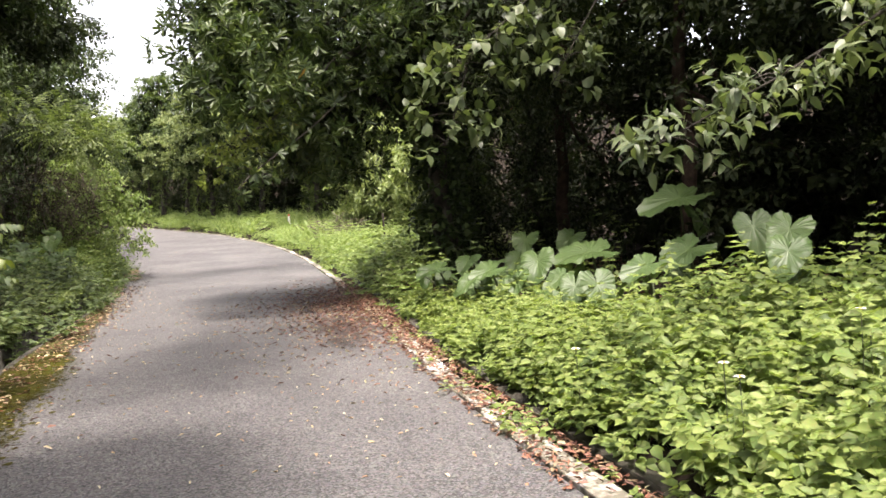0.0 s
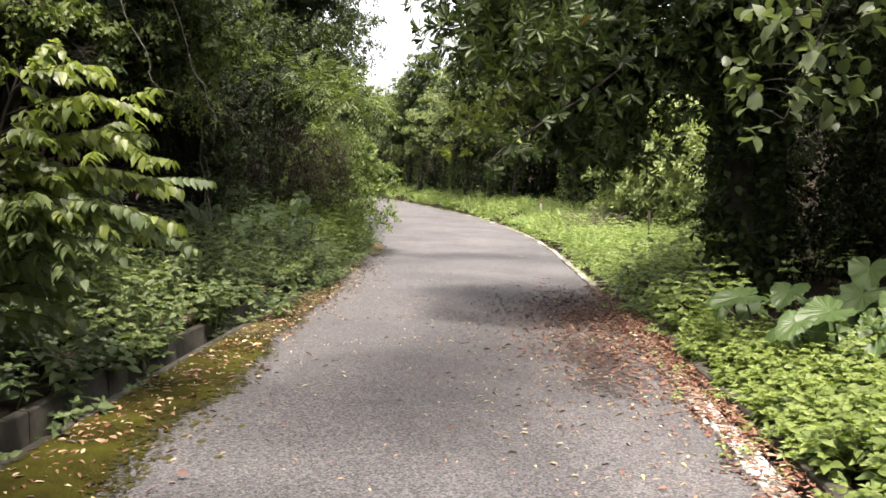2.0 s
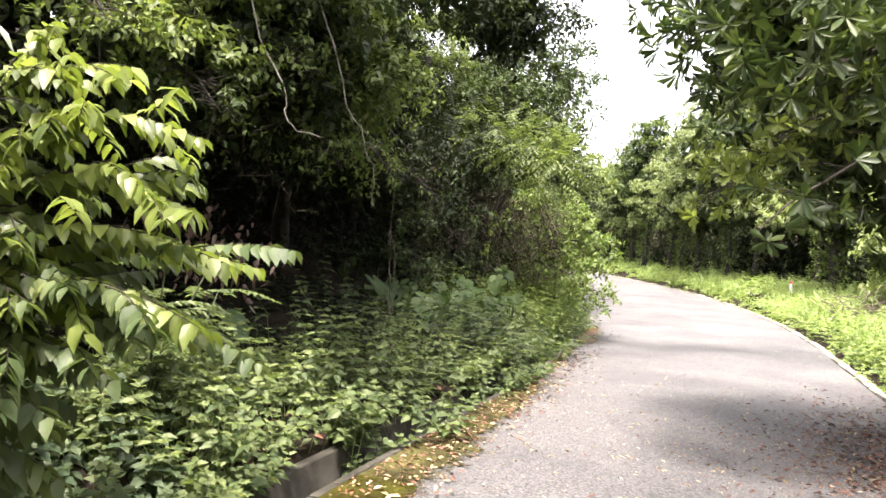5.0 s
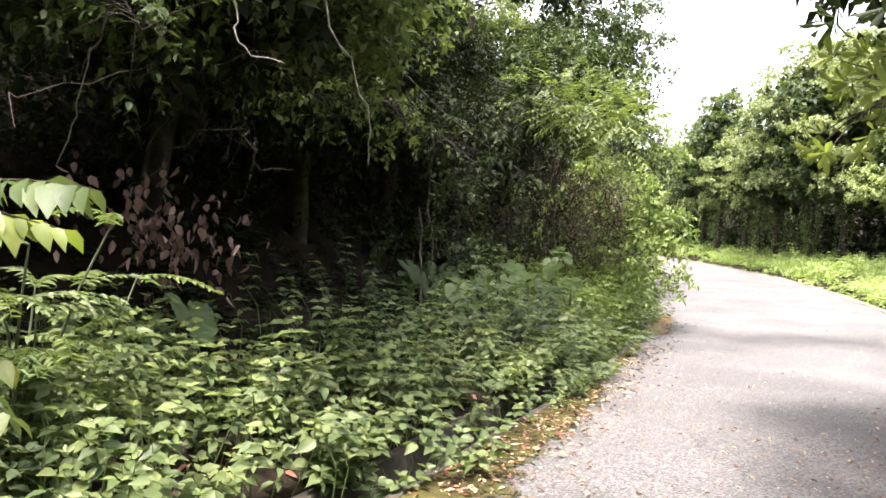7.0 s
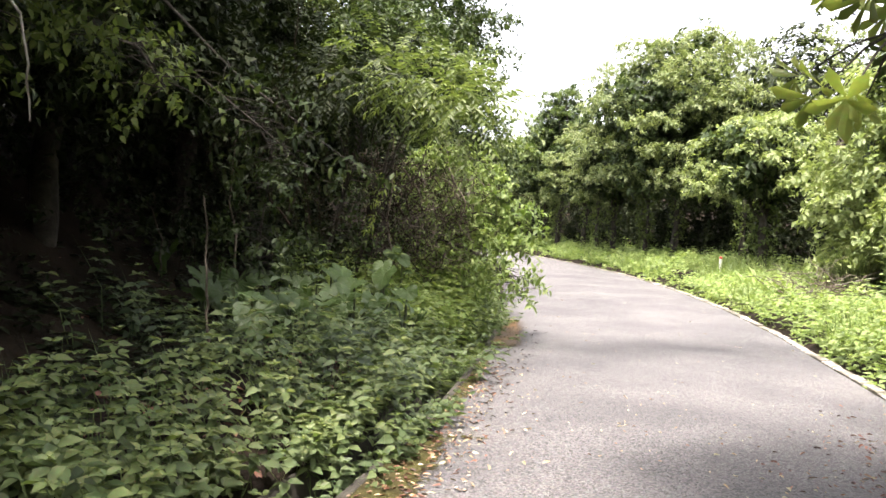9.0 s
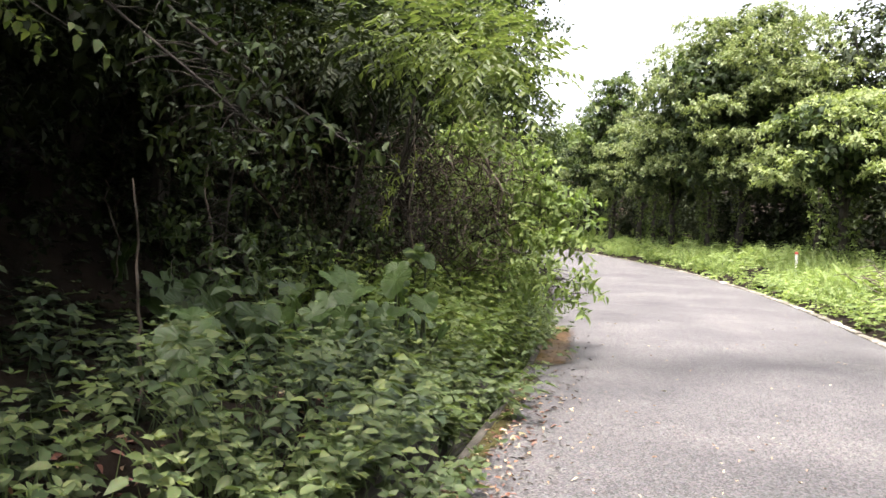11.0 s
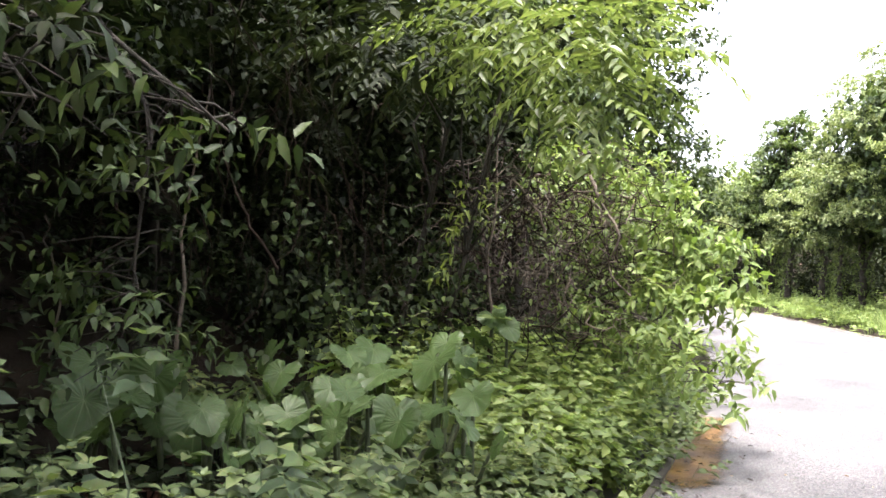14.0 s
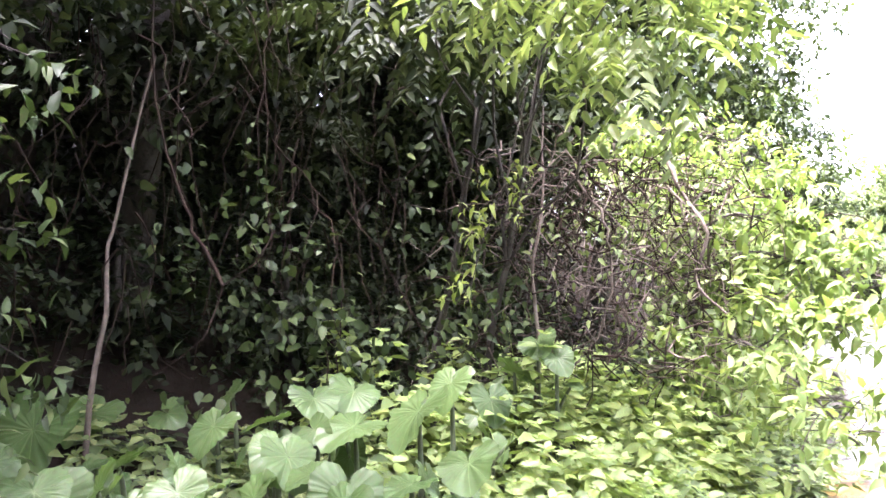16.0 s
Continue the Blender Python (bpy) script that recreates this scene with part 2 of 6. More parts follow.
ROTTEN = litter_material("rotten_leaf", [(0.0, (0.012, 0.01, 0.007)), (0.5, (0.03, 0.024, 0.017)), (0.85, (0.06, 0.045, 0.03)), (1.0, (0.2, 0.13, 0.08))])
SCATTER = litter_material("pale_dead_leaf", [(0.0, (0.143, 0.065, 0.033)), (0.4, (0.273, 0.169, 0.091)), (0.75, (0.358, 0.273, 0.143)), (1.0, (0.455, 0.403, 0.273))])


# ---- mesh helpers ----
def mesh_object(name, verts, faces, mat, parent=None, label="", smooth=False):
    """verts (n,3), faces (m,k) arrays -> one mesh object."""
    verts, faces = np.asarray(verts, dtype=np.float32), np.asarray(faces, dtype=np.int32)
    me = bpy.data.meshes.new(name)
    k = faces.shape[1]
    me.vertices.add(len(verts))
    me.vertices.foreach_set("co", verts.ravel())
    me.loops.add(faces.size)
    me.loops.foreach_set("vertex_index", faces.ravel())
    me.polygons.add(len(faces))
    me.polygons.foreach_set("loop_start", np.arange(0, faces.size, k, dtype=np.int32))
    if smooth:
        me.polygons.foreach_set("use_smooth", np.ones(len(faces), dtype=bool))
    me.update(calc_edges=True)
    me.materials.append(mat)
    ob = new(name, me)
    if parent is not None:
        ob.parent = parent
    if label:
        tagged(ob, label)
    return ob


def unit(a):
    return a / np.maximum(np.linalg.norm(a, axis=-1, keepdims=True), 1e-9)


# leaf outlines: along, across, up; and triangles
LEAF_SHAPES = {
    "simple": (np.array([(0, 0, 0), (0.45, -0.5, 0.08), (0.45, 0.5, 0.08), (0.5, 0, 0), (1, 0, -0.12)]),
               np.array([(0, 2, 3), (0, 3, 1), (3, 2, 4), (1, 3, 4)])),
    "ovate": (np.array([(0, 0, 0), (0.22, -0.42, 0.07), (0.22, 0.42, 0.07), (0.3, 0, 0.0), (0.6, -0.36, 0.04), (0.6, 0.36, 0.04), (0.65, 0, -0.03), (1, 0, -0.16)]),
              np.array([(0, 2, 3), (0, 3, 1), (3, 2, 5), (3, 5, 6), (1, 3, 6), (1, 6, 4), (6, 5, 7), (4, 6, 7)])),
    "lance": (np.array([(0, 0, 0), (0.3, -0.5, 0.06), (0.3, 0.5, 0.06), (0.35, 0, 0.03), (0.7, -0.36, -0.04), (0.7, 0.36, -0.04), (0.7, 0, -0.09), (1, 0, -0.28)]),
              np.array([(0, 2, 3), (0, 3, 1), (3, 2, 5), (3, 5, 6), (1, 3, 6), (1, 6, 4), (6, 5, 7), (4, 6, 7)])),
    "oval": (np.array([(0, 0, 0), (0.28, -0.44, 0.09), (0.28, 0.44, 0.09), (0.66, -0.34, 0.02), (0.66, 0.34, 0.02), (1, 0, -0.14)]),
             np.array([(0, 2, 4), (0, 4, 5), (0, 5, 3), (0, 3, 1)])),
    "nettle": (np.array([(0, 0, 0), (0.17, -0.37, 0.06), (0.17, 0.37, 0.06), (0.52, -0.42, 0.06), (0.52, 0.42, 0.06), (1, 0, -0.18)]),
               np.array([(0, 2, 4), (0, 4, 5), (0, 5, 3), (0, 3, 1)])),
    "spoon": (np.array([(0, 0, 0), (0.42, -0.3, 0.03), (0.42, 0.3, 0.03), (0.78, -0.48, 0.02), (0.78, 0.48, 0.02), (0.6, 0, -0.03), (1, 0, -0.1)]),
              np.array([(0, 2, 5), (0, 5, 1), (2, 4, 5), (1, 5, 3), (5, 4, 6), (5, 6, 3)])),
    "dart": (np.array([(0, 0, 0), (0.42, -0.5, 0.10), (0.42, 0.5, 0.10), (1, 0, -0.12)]), np.array([(0, 2, 3), (0, 3, 1)])),
    "blade": (np.array([(0, -0.5, 0), (0, 0.5, 0), (0.55, 0.4, 0.02), (0.55, -0.4, 0.02), (1, 0, -0.3)]),
              np.array([(0, 1, 2), (0, 2, 3), (3, 2, 4)])),
}


def leaf_arrays(shape, pos, direction, up, length, width):
    """Leaves as one soup of vertices and triangles."""
    tv, tf = LEAF_SHAPES[shape]
    d = unit(direction)
    s = unit(np.cross(d, up))
    u = np.cross(s, d)
    L, W = np.asarray(length)[:, None, None], np.asarray(width)[:, None, None]
    v = pos[:, None, :] + d[:, None, :] * tv[None, :, 0:1] * L + s[:, None, :] * tv[None, :, 1:2] * W + u[:, None, :] * tv[None, :, 2:3] * L
    f = tf[None, :, :] + (np.arange(len(pos)) * len(tv))[:, None, None]
    return v.reshape(-1, 3), f.reshape(-1, 3)


def sprigs(style, rng, at, axis, k, reach, size, aspect, shape, sag=0.2):
    """k leaves on each of the sprigs that start at `at` and point along `axis`."""
    n = len(at)
    a = unit(axis)
    ref = np.tile(np.array([[0.0, 0.0, 1.0]]), (n, 1))
    ref[np.abs(a[:, 2]) > 0.9] = (1, 0, 0)
    s = unit(np.cross(a, ref))
    b = np.cross(s, a)
    i = np.tile(np.arange(k), (n, 1))
    rc = np.asarray(reach).reshape(-1, 1) * np.ones((n, 1))
    fr = (i + 0.6) / k
    if style == "rosette":
        ang = i * (2 * math.pi / k) + rng.uniform(0, 6.28, (n, 1)) + rng.normal(0, 0.25, (n, k))
        lift = rng.uniform(0.25, 1.3, (n, k))
        pos = np.repeat(at[:, None, :], k, 1) + a[:, None, :] * (rc * 0.15 * fr)[..., None]
        dr = np.cos(ang)[..., None] * s[:, None, :] + np.sin(ang)[..., None] * b[:, None, :] + lift[..., None] * a[:, None, :]
        up = np.repeat(a[:, None, :], k, 1) + rng.normal(0, 0.15, (n, k, 3))
    elif style == "pinnate":
        side = np.where(i % 2 == 0, 1.0, -1.0)
        pos = at[:, None, :] + a[:, None, :] * (rc * fr)[..., None]
        pos[..., 2] -= sag * rc * fr ** 2
        dr = s[:, None, :] * side[..., None] * 0.9 + a[:, None, :] * 0.55 + np.array([0, 0, -0.35]) + rng.normal(0, 0.12, (n, k, 3))
        up = b[:, None, :] + rng.normal(0, 0.2, (n, k, 3)) + np.array([0, 0, 0.3])
    else:
        ang = i * 2.4 + rng.uniform(0, 6.28, (n, 1)) + rng.normal(0, 0.3, (n, k))
        pos = at[:, None, :] + a[:, None, :] * (rc * fr)[..., None] + rng.normal(0, 0.06, (n, k, 3)) * rc[..., None]
        pos[..., 2] -= sag * rc * fr ** 2
        dr = np.cos(ang)[..., None] * s[:, None, :] + np.sin(ang)[..., None] * b[:, None, :] + 0.45 * a[:, None, :] + np.array([0, 0, -0.25])
        up = np.tile(np.array([0.0, 0.0, 1.0]), (n, k, 1)) + 0.35 * a[:, None, :] + rng.normal(0, 0.3, (n, k, 3))
    ln = size * rng.uniform(0.65, 1.25, (n, k))
    return leaf_arrays(shape, pos.reshape(-1, 3), dr.reshape(-1, 3), up.reshape(-1, 3), ln.ravel(), (ln * aspect).ravel())


def joined(parts):
    vs, fs, o = [], [], 0
    for v, f in parts:
        vs.append(v)
        fs.append(f + o)
        o += len(v)
    return np.concatenate(vs), np.concatenate(fs)


def tube(points, radii, sides=7):
    """A tapering tube through points, as quads."""
    p = np.asarray(points, dtype=float)
    t = unit(np.gradient(p, axis=0))
    ref = np.array([0.31, 0.17, 0.94]) if abs(t[0, 2]) < 0.8 else np.array([1.0, 0.2, 0.1])
    s = unit(np.cross(t, ref))
    b = np.cross(t, s)
    an = np.linspace(0, 2 * math.pi, sides, endpoint=False)
    r = np.asarray(radii, dtype=float)[:, None, None]
    v = p[:, None, :] + r * (np.cos(an)[None, :, None] * s[:, None, :] + np.sin(an)[None, :, None] * b[:, None, :])
    f = []
    for i in range(len(p) - 1):
        for j in range(sides):
            k = (j + 1) % sides
            f.append((i * sides + j, i * sides + k, (i + 1) * sides + k, (i + 1) * sides + j))
    return v.reshape(-1, 3), np.array(f)


def bent(a, b, n, wob, rng, sag=0.0):
    """A wobbly line from a to b."""
    a, b = np.asarray(a, float), np.asarray(b, float)
    t = np.linspace(0, 1, n)[:, None]
    p = a + (b - a) * t
    w = np.cumsum(rng.normal(0, wob, (n, 3)), 0)
    w -= w[0] + (w[-1] - w[0]) * t
    p = p + w
    p[:, 2] -= sag * np.sin(t[:, 0] * math.pi)
    return p


def box_mesh(name, sx, sy, sz, bevel, rng, rough=0.0):
    """A bevelled block with its top at z 0, shared by alike pieces."""
    bm = bmesh.new()
    bmesh.ops.create_cube(bm, size=1.0)
    for v in bm.verts:
        v.co = Vector((v.co.x * sx, v.co.y * sy, (v.co.z - 0.5) * sz))
    bmesh.ops.bevel(bm, geom=bm.edges[:], offset=bevel, segments=1, affect="EDGES", profile=0.5)
    for v in bm.verts:
        v.co += Vector(rng.normal(0, rough, 3))
    me = bpy.data.meshes.new(name)
    bm.to_mesh(me)
    bm.free()
    return me


# ---- plan of the road ----
KERB_Y = np.array([-60, -6, 0, 3.8, 5.9, 9.2, 14.9, 18.6, 22.5, 27, 31.6, 37.4, 44.5, 51.5, 60, 75, 90])
KERB_X = np.array([14.0, 3.4, 1.75, 0.66, 0.05, -0.72, -2.05, -3.02, -4.1, -5.7, -7.7, -10.7, -15.4, -20.6, -28, -45, -62])
EDGE_Y = np.array([-60, -6, 0, 5.4, 7.2, 9.5, 11.4, 13.5, 15.6, 18.5, 21, 25, 30, 37, 44.5, 51.5, 60, 75, 90])
EDGE_X = np.array([9.0, -0.7, -2.3, -3.80, -4.36, -4.99, -5.48, -6.03, -6.73, -7.75, -8.75, -10.3, -12.7, -17.0, -22.4, -28.3, -36.5, -55, -74])


def smooth_line(ys, xs):
    fine = np.arange(-60, 90.01, 0.25)
    raw = np.interp(fine, ys, xs)
    ker = np.hanning(19)
    pad = np.pad(raw, 9, mode="reflect", reflect_type="odd")
    return fine, np.convolve(pad, ker / ker.sum(), "valid")


FINE_Y, FINE_KERB = smooth_line(KERB_Y, KERB_X)
_, FINE_EDGE = smooth_line(EDGE_Y, EDGE_X)


def kerb_x(y):
    return np.interp(y, FINE_Y, FINE_KERB)


def edge_x(y):
    return np.interp(y, FINE_Y, FINE_EDGE)


def rise(y):
    d = np.maximum(0.0, np.minimum(np.asarray(y, float), 120) - 19)
    return 0.028 * d * d / (d + 6)


def kerb_point(y, d, up=0.0):
    """A place d metres outward of the right edge of the asphalt."""
    sl = (kerb_x(y + 0.5) - kerb_x(y - 0.5))
    c = 1 / math.sqrt(1 + sl * sl)
    return np.array([kerb_x(y) + d * c, y - d * c * sl, rise(y) + up])


def edge_point(y, d, up=0.0):
    """A place d metres outward of the left edge of the road."""
    sl = (edge_x(y + 0.5) - edge_x(y - 0.5))
    c = 1 / math.sqrt(1 + sl * sl)
    return np.array([edge_x(y) - d * c, y + d * c * sl, rise(y) + up])


RIGHT_D = np.array([0, 0.02, 0.40, 0.45, 0.6, 2.5, 5, 9, 13, 20, 35, 400])
RIGHT_H = np.array([-0.3, -0.25, -0.25, -0.02, 0.06, 0.16, 0.25, 0.3, 0.9, 4.5, 9.0, 9.0])
LEFT_D = np.array([0, 0.03, 0.36, 0.42, 0.5, 1.2, 2.6, 3.4, 5.0, 7.5, 12, 400])
LEFT_H = np.array([-0.3, -0.45, -0.45, -0.2, 0.04, 0.19, 0.36, 0.7, 2.0, 3.4, 6.0, 12.0])


def left_h(d):
    return np.interp(d, LEFT_D, LEFT_H)


def right_h(d):
    return np.interp(d, RIGHT_D, RIGHT_H)


# ---- ground ----
def build_ground():
    ys = np.concatenate([[-400, -200, -100], np.arange(-60, 90.1, 0.5), [110, 150, 220, 400]])
    dl = np.array([400, 150, 60, 30, 18, 12, 9, 7.5, 6.2, 5.0, 4.2, 3.4, 3.0, 2.6, 2.2, 1.8, 1.5, 1.2, 0.9, 0.7, 0.5, 0.42, 0.36, 0.03, 0.0])
    dr = np.array([0.0, 0.02, 0.55, 0.6, 0.75, 1.0, 1.5, 2, 2.5, 3.2, 4, 5, 6.5, 9, 13, 20, 35, 70, 150, 400])
    rows = []
    for y in ys:
        row = []
        for d in dl:
            h = left_h(d) + (noise.noise(Vector((d * 0.9, y * 0.9, 1))) * 0.12 * min(1, max(0, d - 0.6)) if d < 60 else 0)
            row.append((edge_x(y) - d, y, rise(y) + h))
        for d in dr:
            h = right_h(d) + (noise.noise(Vector((d * 0.9 + 40, y * 0.9, 1))) * 0.06 * min(1, max(0, d - 0.8)) if d < 60 else 0)
            row.append((kerb_x(y) + d, y, rise(y) + h))
        rows.append(row)
    v = np.array(rows)
    n, k = v.shape[:2]
    idx = np.arange(n * k).reshape(n, k)
    f = np.stack([idx[:-1, :-1], idx[:-1, 1:], idx[1:, 1:], idx[1:, :-1]], -1).reshape(-1, 4)
    tagged(mesh_object("ground", v.reshape(-1, 3), f, SOIL, smooth=True), "dark forest soil under leaf litter beside the road", "ground", kind="structure")


def build_road():
    ys = np.arange(-58, 88.1, 0.4)
    rows = []
    for y in ys:
        row = []
        for q in np.linspace(0, 1, 9):
            x = edge_x(y) * (1 - q) + kerb_x(y) * q
            row.append((x, y, rise(y) + 0.03 * (1 - (2 * q - 1) ** 2) + 0.006 * noise.noise(Vector((x * 1.3, y * 1.3, 5)))))
        rows.append(row)
    v = np.array(rows)
    n, k = v.shape[:2]
    idx = np.arange(n * k).reshape(n, k)
    f = np.stack([idx[:-1, :-1], idx[:-1, 1:], idx[1:, 1:], idx[1:, :-1]], -1).reshape(-1, 4)
    tagged(mesh_object("road", v.reshape(-1, 3), f, ASPHALT, smooth=True), "narrow worn grey asphalt lane with fallen leaves", "road", kind="structure")


build_ground()
build_road()


def road_height(x, y):
    q = (x - edge_x(y)) / (kerb_x(y) - edge_x(y))
    return rise(y) + 0.03 * (1 - (2 * q - 1) ** 2) * ((q > 0) & (q < 1))


# ---- gutter, kerb, moss ----
def build_gutter():
    """Concrete U-gutter along the left edge, in one-metre units."""
    root = tagged(new("gutter"), "mossy concrete drainage gutter along the road edge", "gutter", kind="structure")
    prof = np.array([(-0.005, -0.3), (-0.005, 0.02), (0.0, 0.026), (0.055, 0.026), (0.06, 0.02), (0.07, -0.28), (0.09, -0.30), (0.33, -0.30),
                     (0.35, -0.28), (0.365, 0.03), (0.372, 0.04), (0.44, 0.04), (0.448, 0.03), (0.45, -0.3)])
    y = -2.0
    rng = np.random.default_rng(5)
    while y < 36:
        rows = []
        off = rng.normal(0, 0.003, 2)
        for t in (0.004, 0.33, 0.67, 0.996):
            rows.append([edge_point(y + t, d + off[0], h + off[1]) for d, h in prof])
        v = np.array(rows)
        n, k = v.shape[:2]
        idx = np.arange(n * k).reshape(n, k)
        f = np.stack([idx[:-1, :-1], idx[1:, :-1], idx[1:, 1:], idx[:-1, 1:]], -1).reshape(-1, 4)
        mesh_object("gutter_unit", v.reshape(-1, 3), f, CONCRETE, root)
        y += 1.0


def build_kerb():
    """Flush white-painted blocks and a low back kerb along the right edge."""
    rng = np.random.default_rng(6)
    root = tagged(new("kerb"), "worn white-painted concrete kerb along the right road edge", "kerb", kind="structure")
    flush = [box_mesh("kerb_block", 0.17, 0.585, 0.12, 0.008, rng, 0.003) for _ in range(3)]
    faded = [box_mesh("kerb_block", 0.13, 0.585, 0.12, 0.012, rng, 0.006) for _ in range(3)]
    for me in faded:
        me.materials.append(PAINT_OLD)
    back = [box_mesh("back_kerb_block", 0.13, 0.585, 0.26, 0.015, rng, 0.004) for _ in range(3)]
    for me in flush:
        me.materials.append(PAINT)
    for me in back:
        me.materials.append(CONCRETE)
    y = -3.0
    while y < 56:
        sl = kerb_x(y + 0.3) - kerb_x(y - 0.3)
        yaw = math.degrees(math.atan2(-sl, 0.6))
        for name, ms, d, h in (("kerb_block", flush, 0.09, 0.022), ("back_kerb_block", back, 0.40, 0.045)):
            if name == "back_kerb_block" and y > 17:
                continue
            ob = new(name, (faded if name == "kerb_block" and y > 13.5 else ms)[int(rng.integers(3))])
            ob.parent = root
            p = kerb_point(y, d + rng.normal(0, 0.006), h + rng.normal(0, 0.004))
            ob.matrix_basis = pose(*p, rng.normal(0, 0.5), rng.normal(0, 0.8), yaw + rng.normal(0, 0.5))
        y += 0.6 / math.sqrt(1 + (sl / 0.6) ** 2)


def moss_strip(name, y0, y1, width, mat, label, seed):
    rows = []
    ys = np.arange(y0, y1, 0.025)
    for y in ys:
        t = (y - y0) / (y1 - y0)
        w = width * min(1.0, 0.5 + 6 * t, 0.5 + 6 * (1 - t)) * (1.0 if y < 7.5 or y > 13 else 1.0 - 0.55 * (y - 7.5) / 5.5) * (0.85 + 0.2 * noise.noise(Vector((seed, y * 1.1, 0))) + 0.1 * noise.noise(Vector((seed, y * 6.0, 3))) + 0.08 * noise.noise(Vector((seed, y * 17.0, 3))))
        row = []
        for q in np.linspace(0, 1, 7):
            p = edge_point(y, -0.01 - q * max(w * 1.25, 0.02))
            row.append((p[0], p[1], road_height(p[0], p[1]) + 0.011 + (0.003 if seed == 3 else 0.0) + 0.014 * (1 - q) * (0.6 + noise.noise(Vector((p[0] * 9, p[1] * 9, seed))))))
        rows.append(row)
    v = np.array(rows)
    n, k = v.shape[:2]
    idx = np.arange(n * k).reshape(n, k)
    f = np.stack([idx[:-1, :-1], idx[1:, :-1], idx[1:, 1:], idx[:-1, 1:]], -1).reshape(-1, 4)
    ob = tagged(mesh_object(name, v.reshape(-1, 3), f, mat, smooth=True), label, "moss", kind="stuff")
    ends = np.minimum(1.0, np.minimum(ys - y0, y1 - ys) / 0.6)[:, None]
    rim = np.maximum(np.linspace(0, 1, k)[None, :] ** 2, 1 - ends)
    ob.data.attributes.new("edge", "FLOAT", "POINT").data.foreach_set("value", rim.astype(np.float32).ravel())


build_gutter()
build_kerb()
moss_strip("moss_strip", 1.0, 8.8, 0.74, MOSS, "yellow-green moss strip on asphalt beside the gutter", 3)
moss_strip("moss_strip", 8.0, 13.3, 0.7, MOSS_DULL, "dull olive moss strip beside the gutter", 4)
moss_strip("moss_strip", 13.0, 17.5, 0.15, MOSS_DULL, "thin green moss on asphalt beside the gutter", 8)
moss_strip("wet_moss", 17.7, 21.6, 0.46, WETMOSS, "wet orange-brown algae patch at the road edge", 5)



def moss_flecks():
    """Small loose cushions along the ragged edge of the moss."""
    rng = np.random.default_rng(19)
    v, f = [], []
    for _ in range(260):
        y = rng.uniform(1.2, 7.5)
        wide = 0.62 if y < 7.5 else max(0.28, 0.62 - 0.06 * (y - 7.5))
        d = -wide * rng.normal(0.95, 0.22)
        c = edge_point(y, min(d, -0.05))
        r = rng.uniform(0.01, 0.03)
        z = float(road_height(c[0], c[1]))
        o = len(v)
        v.append((c[0], c[1], z + 0.004 + r * 0.2))
        for k in range(8):
            a = k * math.pi / 4
            w = r * rng.uniform(0.6, 1.3)
            v.append((c[0] + math.cos(a) * w, c[1] + math.sin(a) * w * 1.3, z + 0.003))
            f.append((o, o + 1 + k, o + 1 + (k + 1) % 8))
    tagged(mesh_object("moss_flecks", v, f, CUSHION, smooth=True), "small moss cushions scattered on the asphalt edge", "moss", kind="stuff")


moss_flecks()


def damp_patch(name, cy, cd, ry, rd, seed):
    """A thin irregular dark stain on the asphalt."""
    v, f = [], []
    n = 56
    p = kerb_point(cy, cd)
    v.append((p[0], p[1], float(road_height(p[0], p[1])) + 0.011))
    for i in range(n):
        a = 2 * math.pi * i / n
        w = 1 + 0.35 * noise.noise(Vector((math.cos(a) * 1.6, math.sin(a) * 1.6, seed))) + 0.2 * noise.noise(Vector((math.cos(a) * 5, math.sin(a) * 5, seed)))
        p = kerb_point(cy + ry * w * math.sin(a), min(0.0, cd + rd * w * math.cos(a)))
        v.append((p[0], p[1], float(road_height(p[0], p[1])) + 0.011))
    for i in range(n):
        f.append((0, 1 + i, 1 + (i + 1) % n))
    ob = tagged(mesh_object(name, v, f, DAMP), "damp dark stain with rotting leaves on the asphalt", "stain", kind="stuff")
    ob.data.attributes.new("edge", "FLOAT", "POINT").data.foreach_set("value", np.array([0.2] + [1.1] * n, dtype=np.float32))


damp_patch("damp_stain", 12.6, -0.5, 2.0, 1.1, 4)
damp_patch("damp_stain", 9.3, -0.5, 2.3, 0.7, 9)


# ---- fallen leaves ----
def litter(name, label, mat, pts, size, rng, lift=0.004, tilt=0.35):
    n = len(pts)
    an = rng.uniform(0, 6.283, n)
    d = np.stack([np.cos(an), np.sin(an), rng.normal(0, tilt * 0.6, n)], 1)
    up = np.stack([rng.normal(0, tilt, n), rng.normal(0, tilt, n), np.ones(n)], 1)
    ln = size * rng.uniform(0.6, 1.35, n)
    p = np.array(pts)
    p[:, 2] += lift
    v, f = leaf_arrays("oval", p, d, up, ln, ln * rng.uniform(0.28, 0.5, n))
    tagged(mesh_object(name, v, f, mat), label, "fallen leaves", kind="stuff")


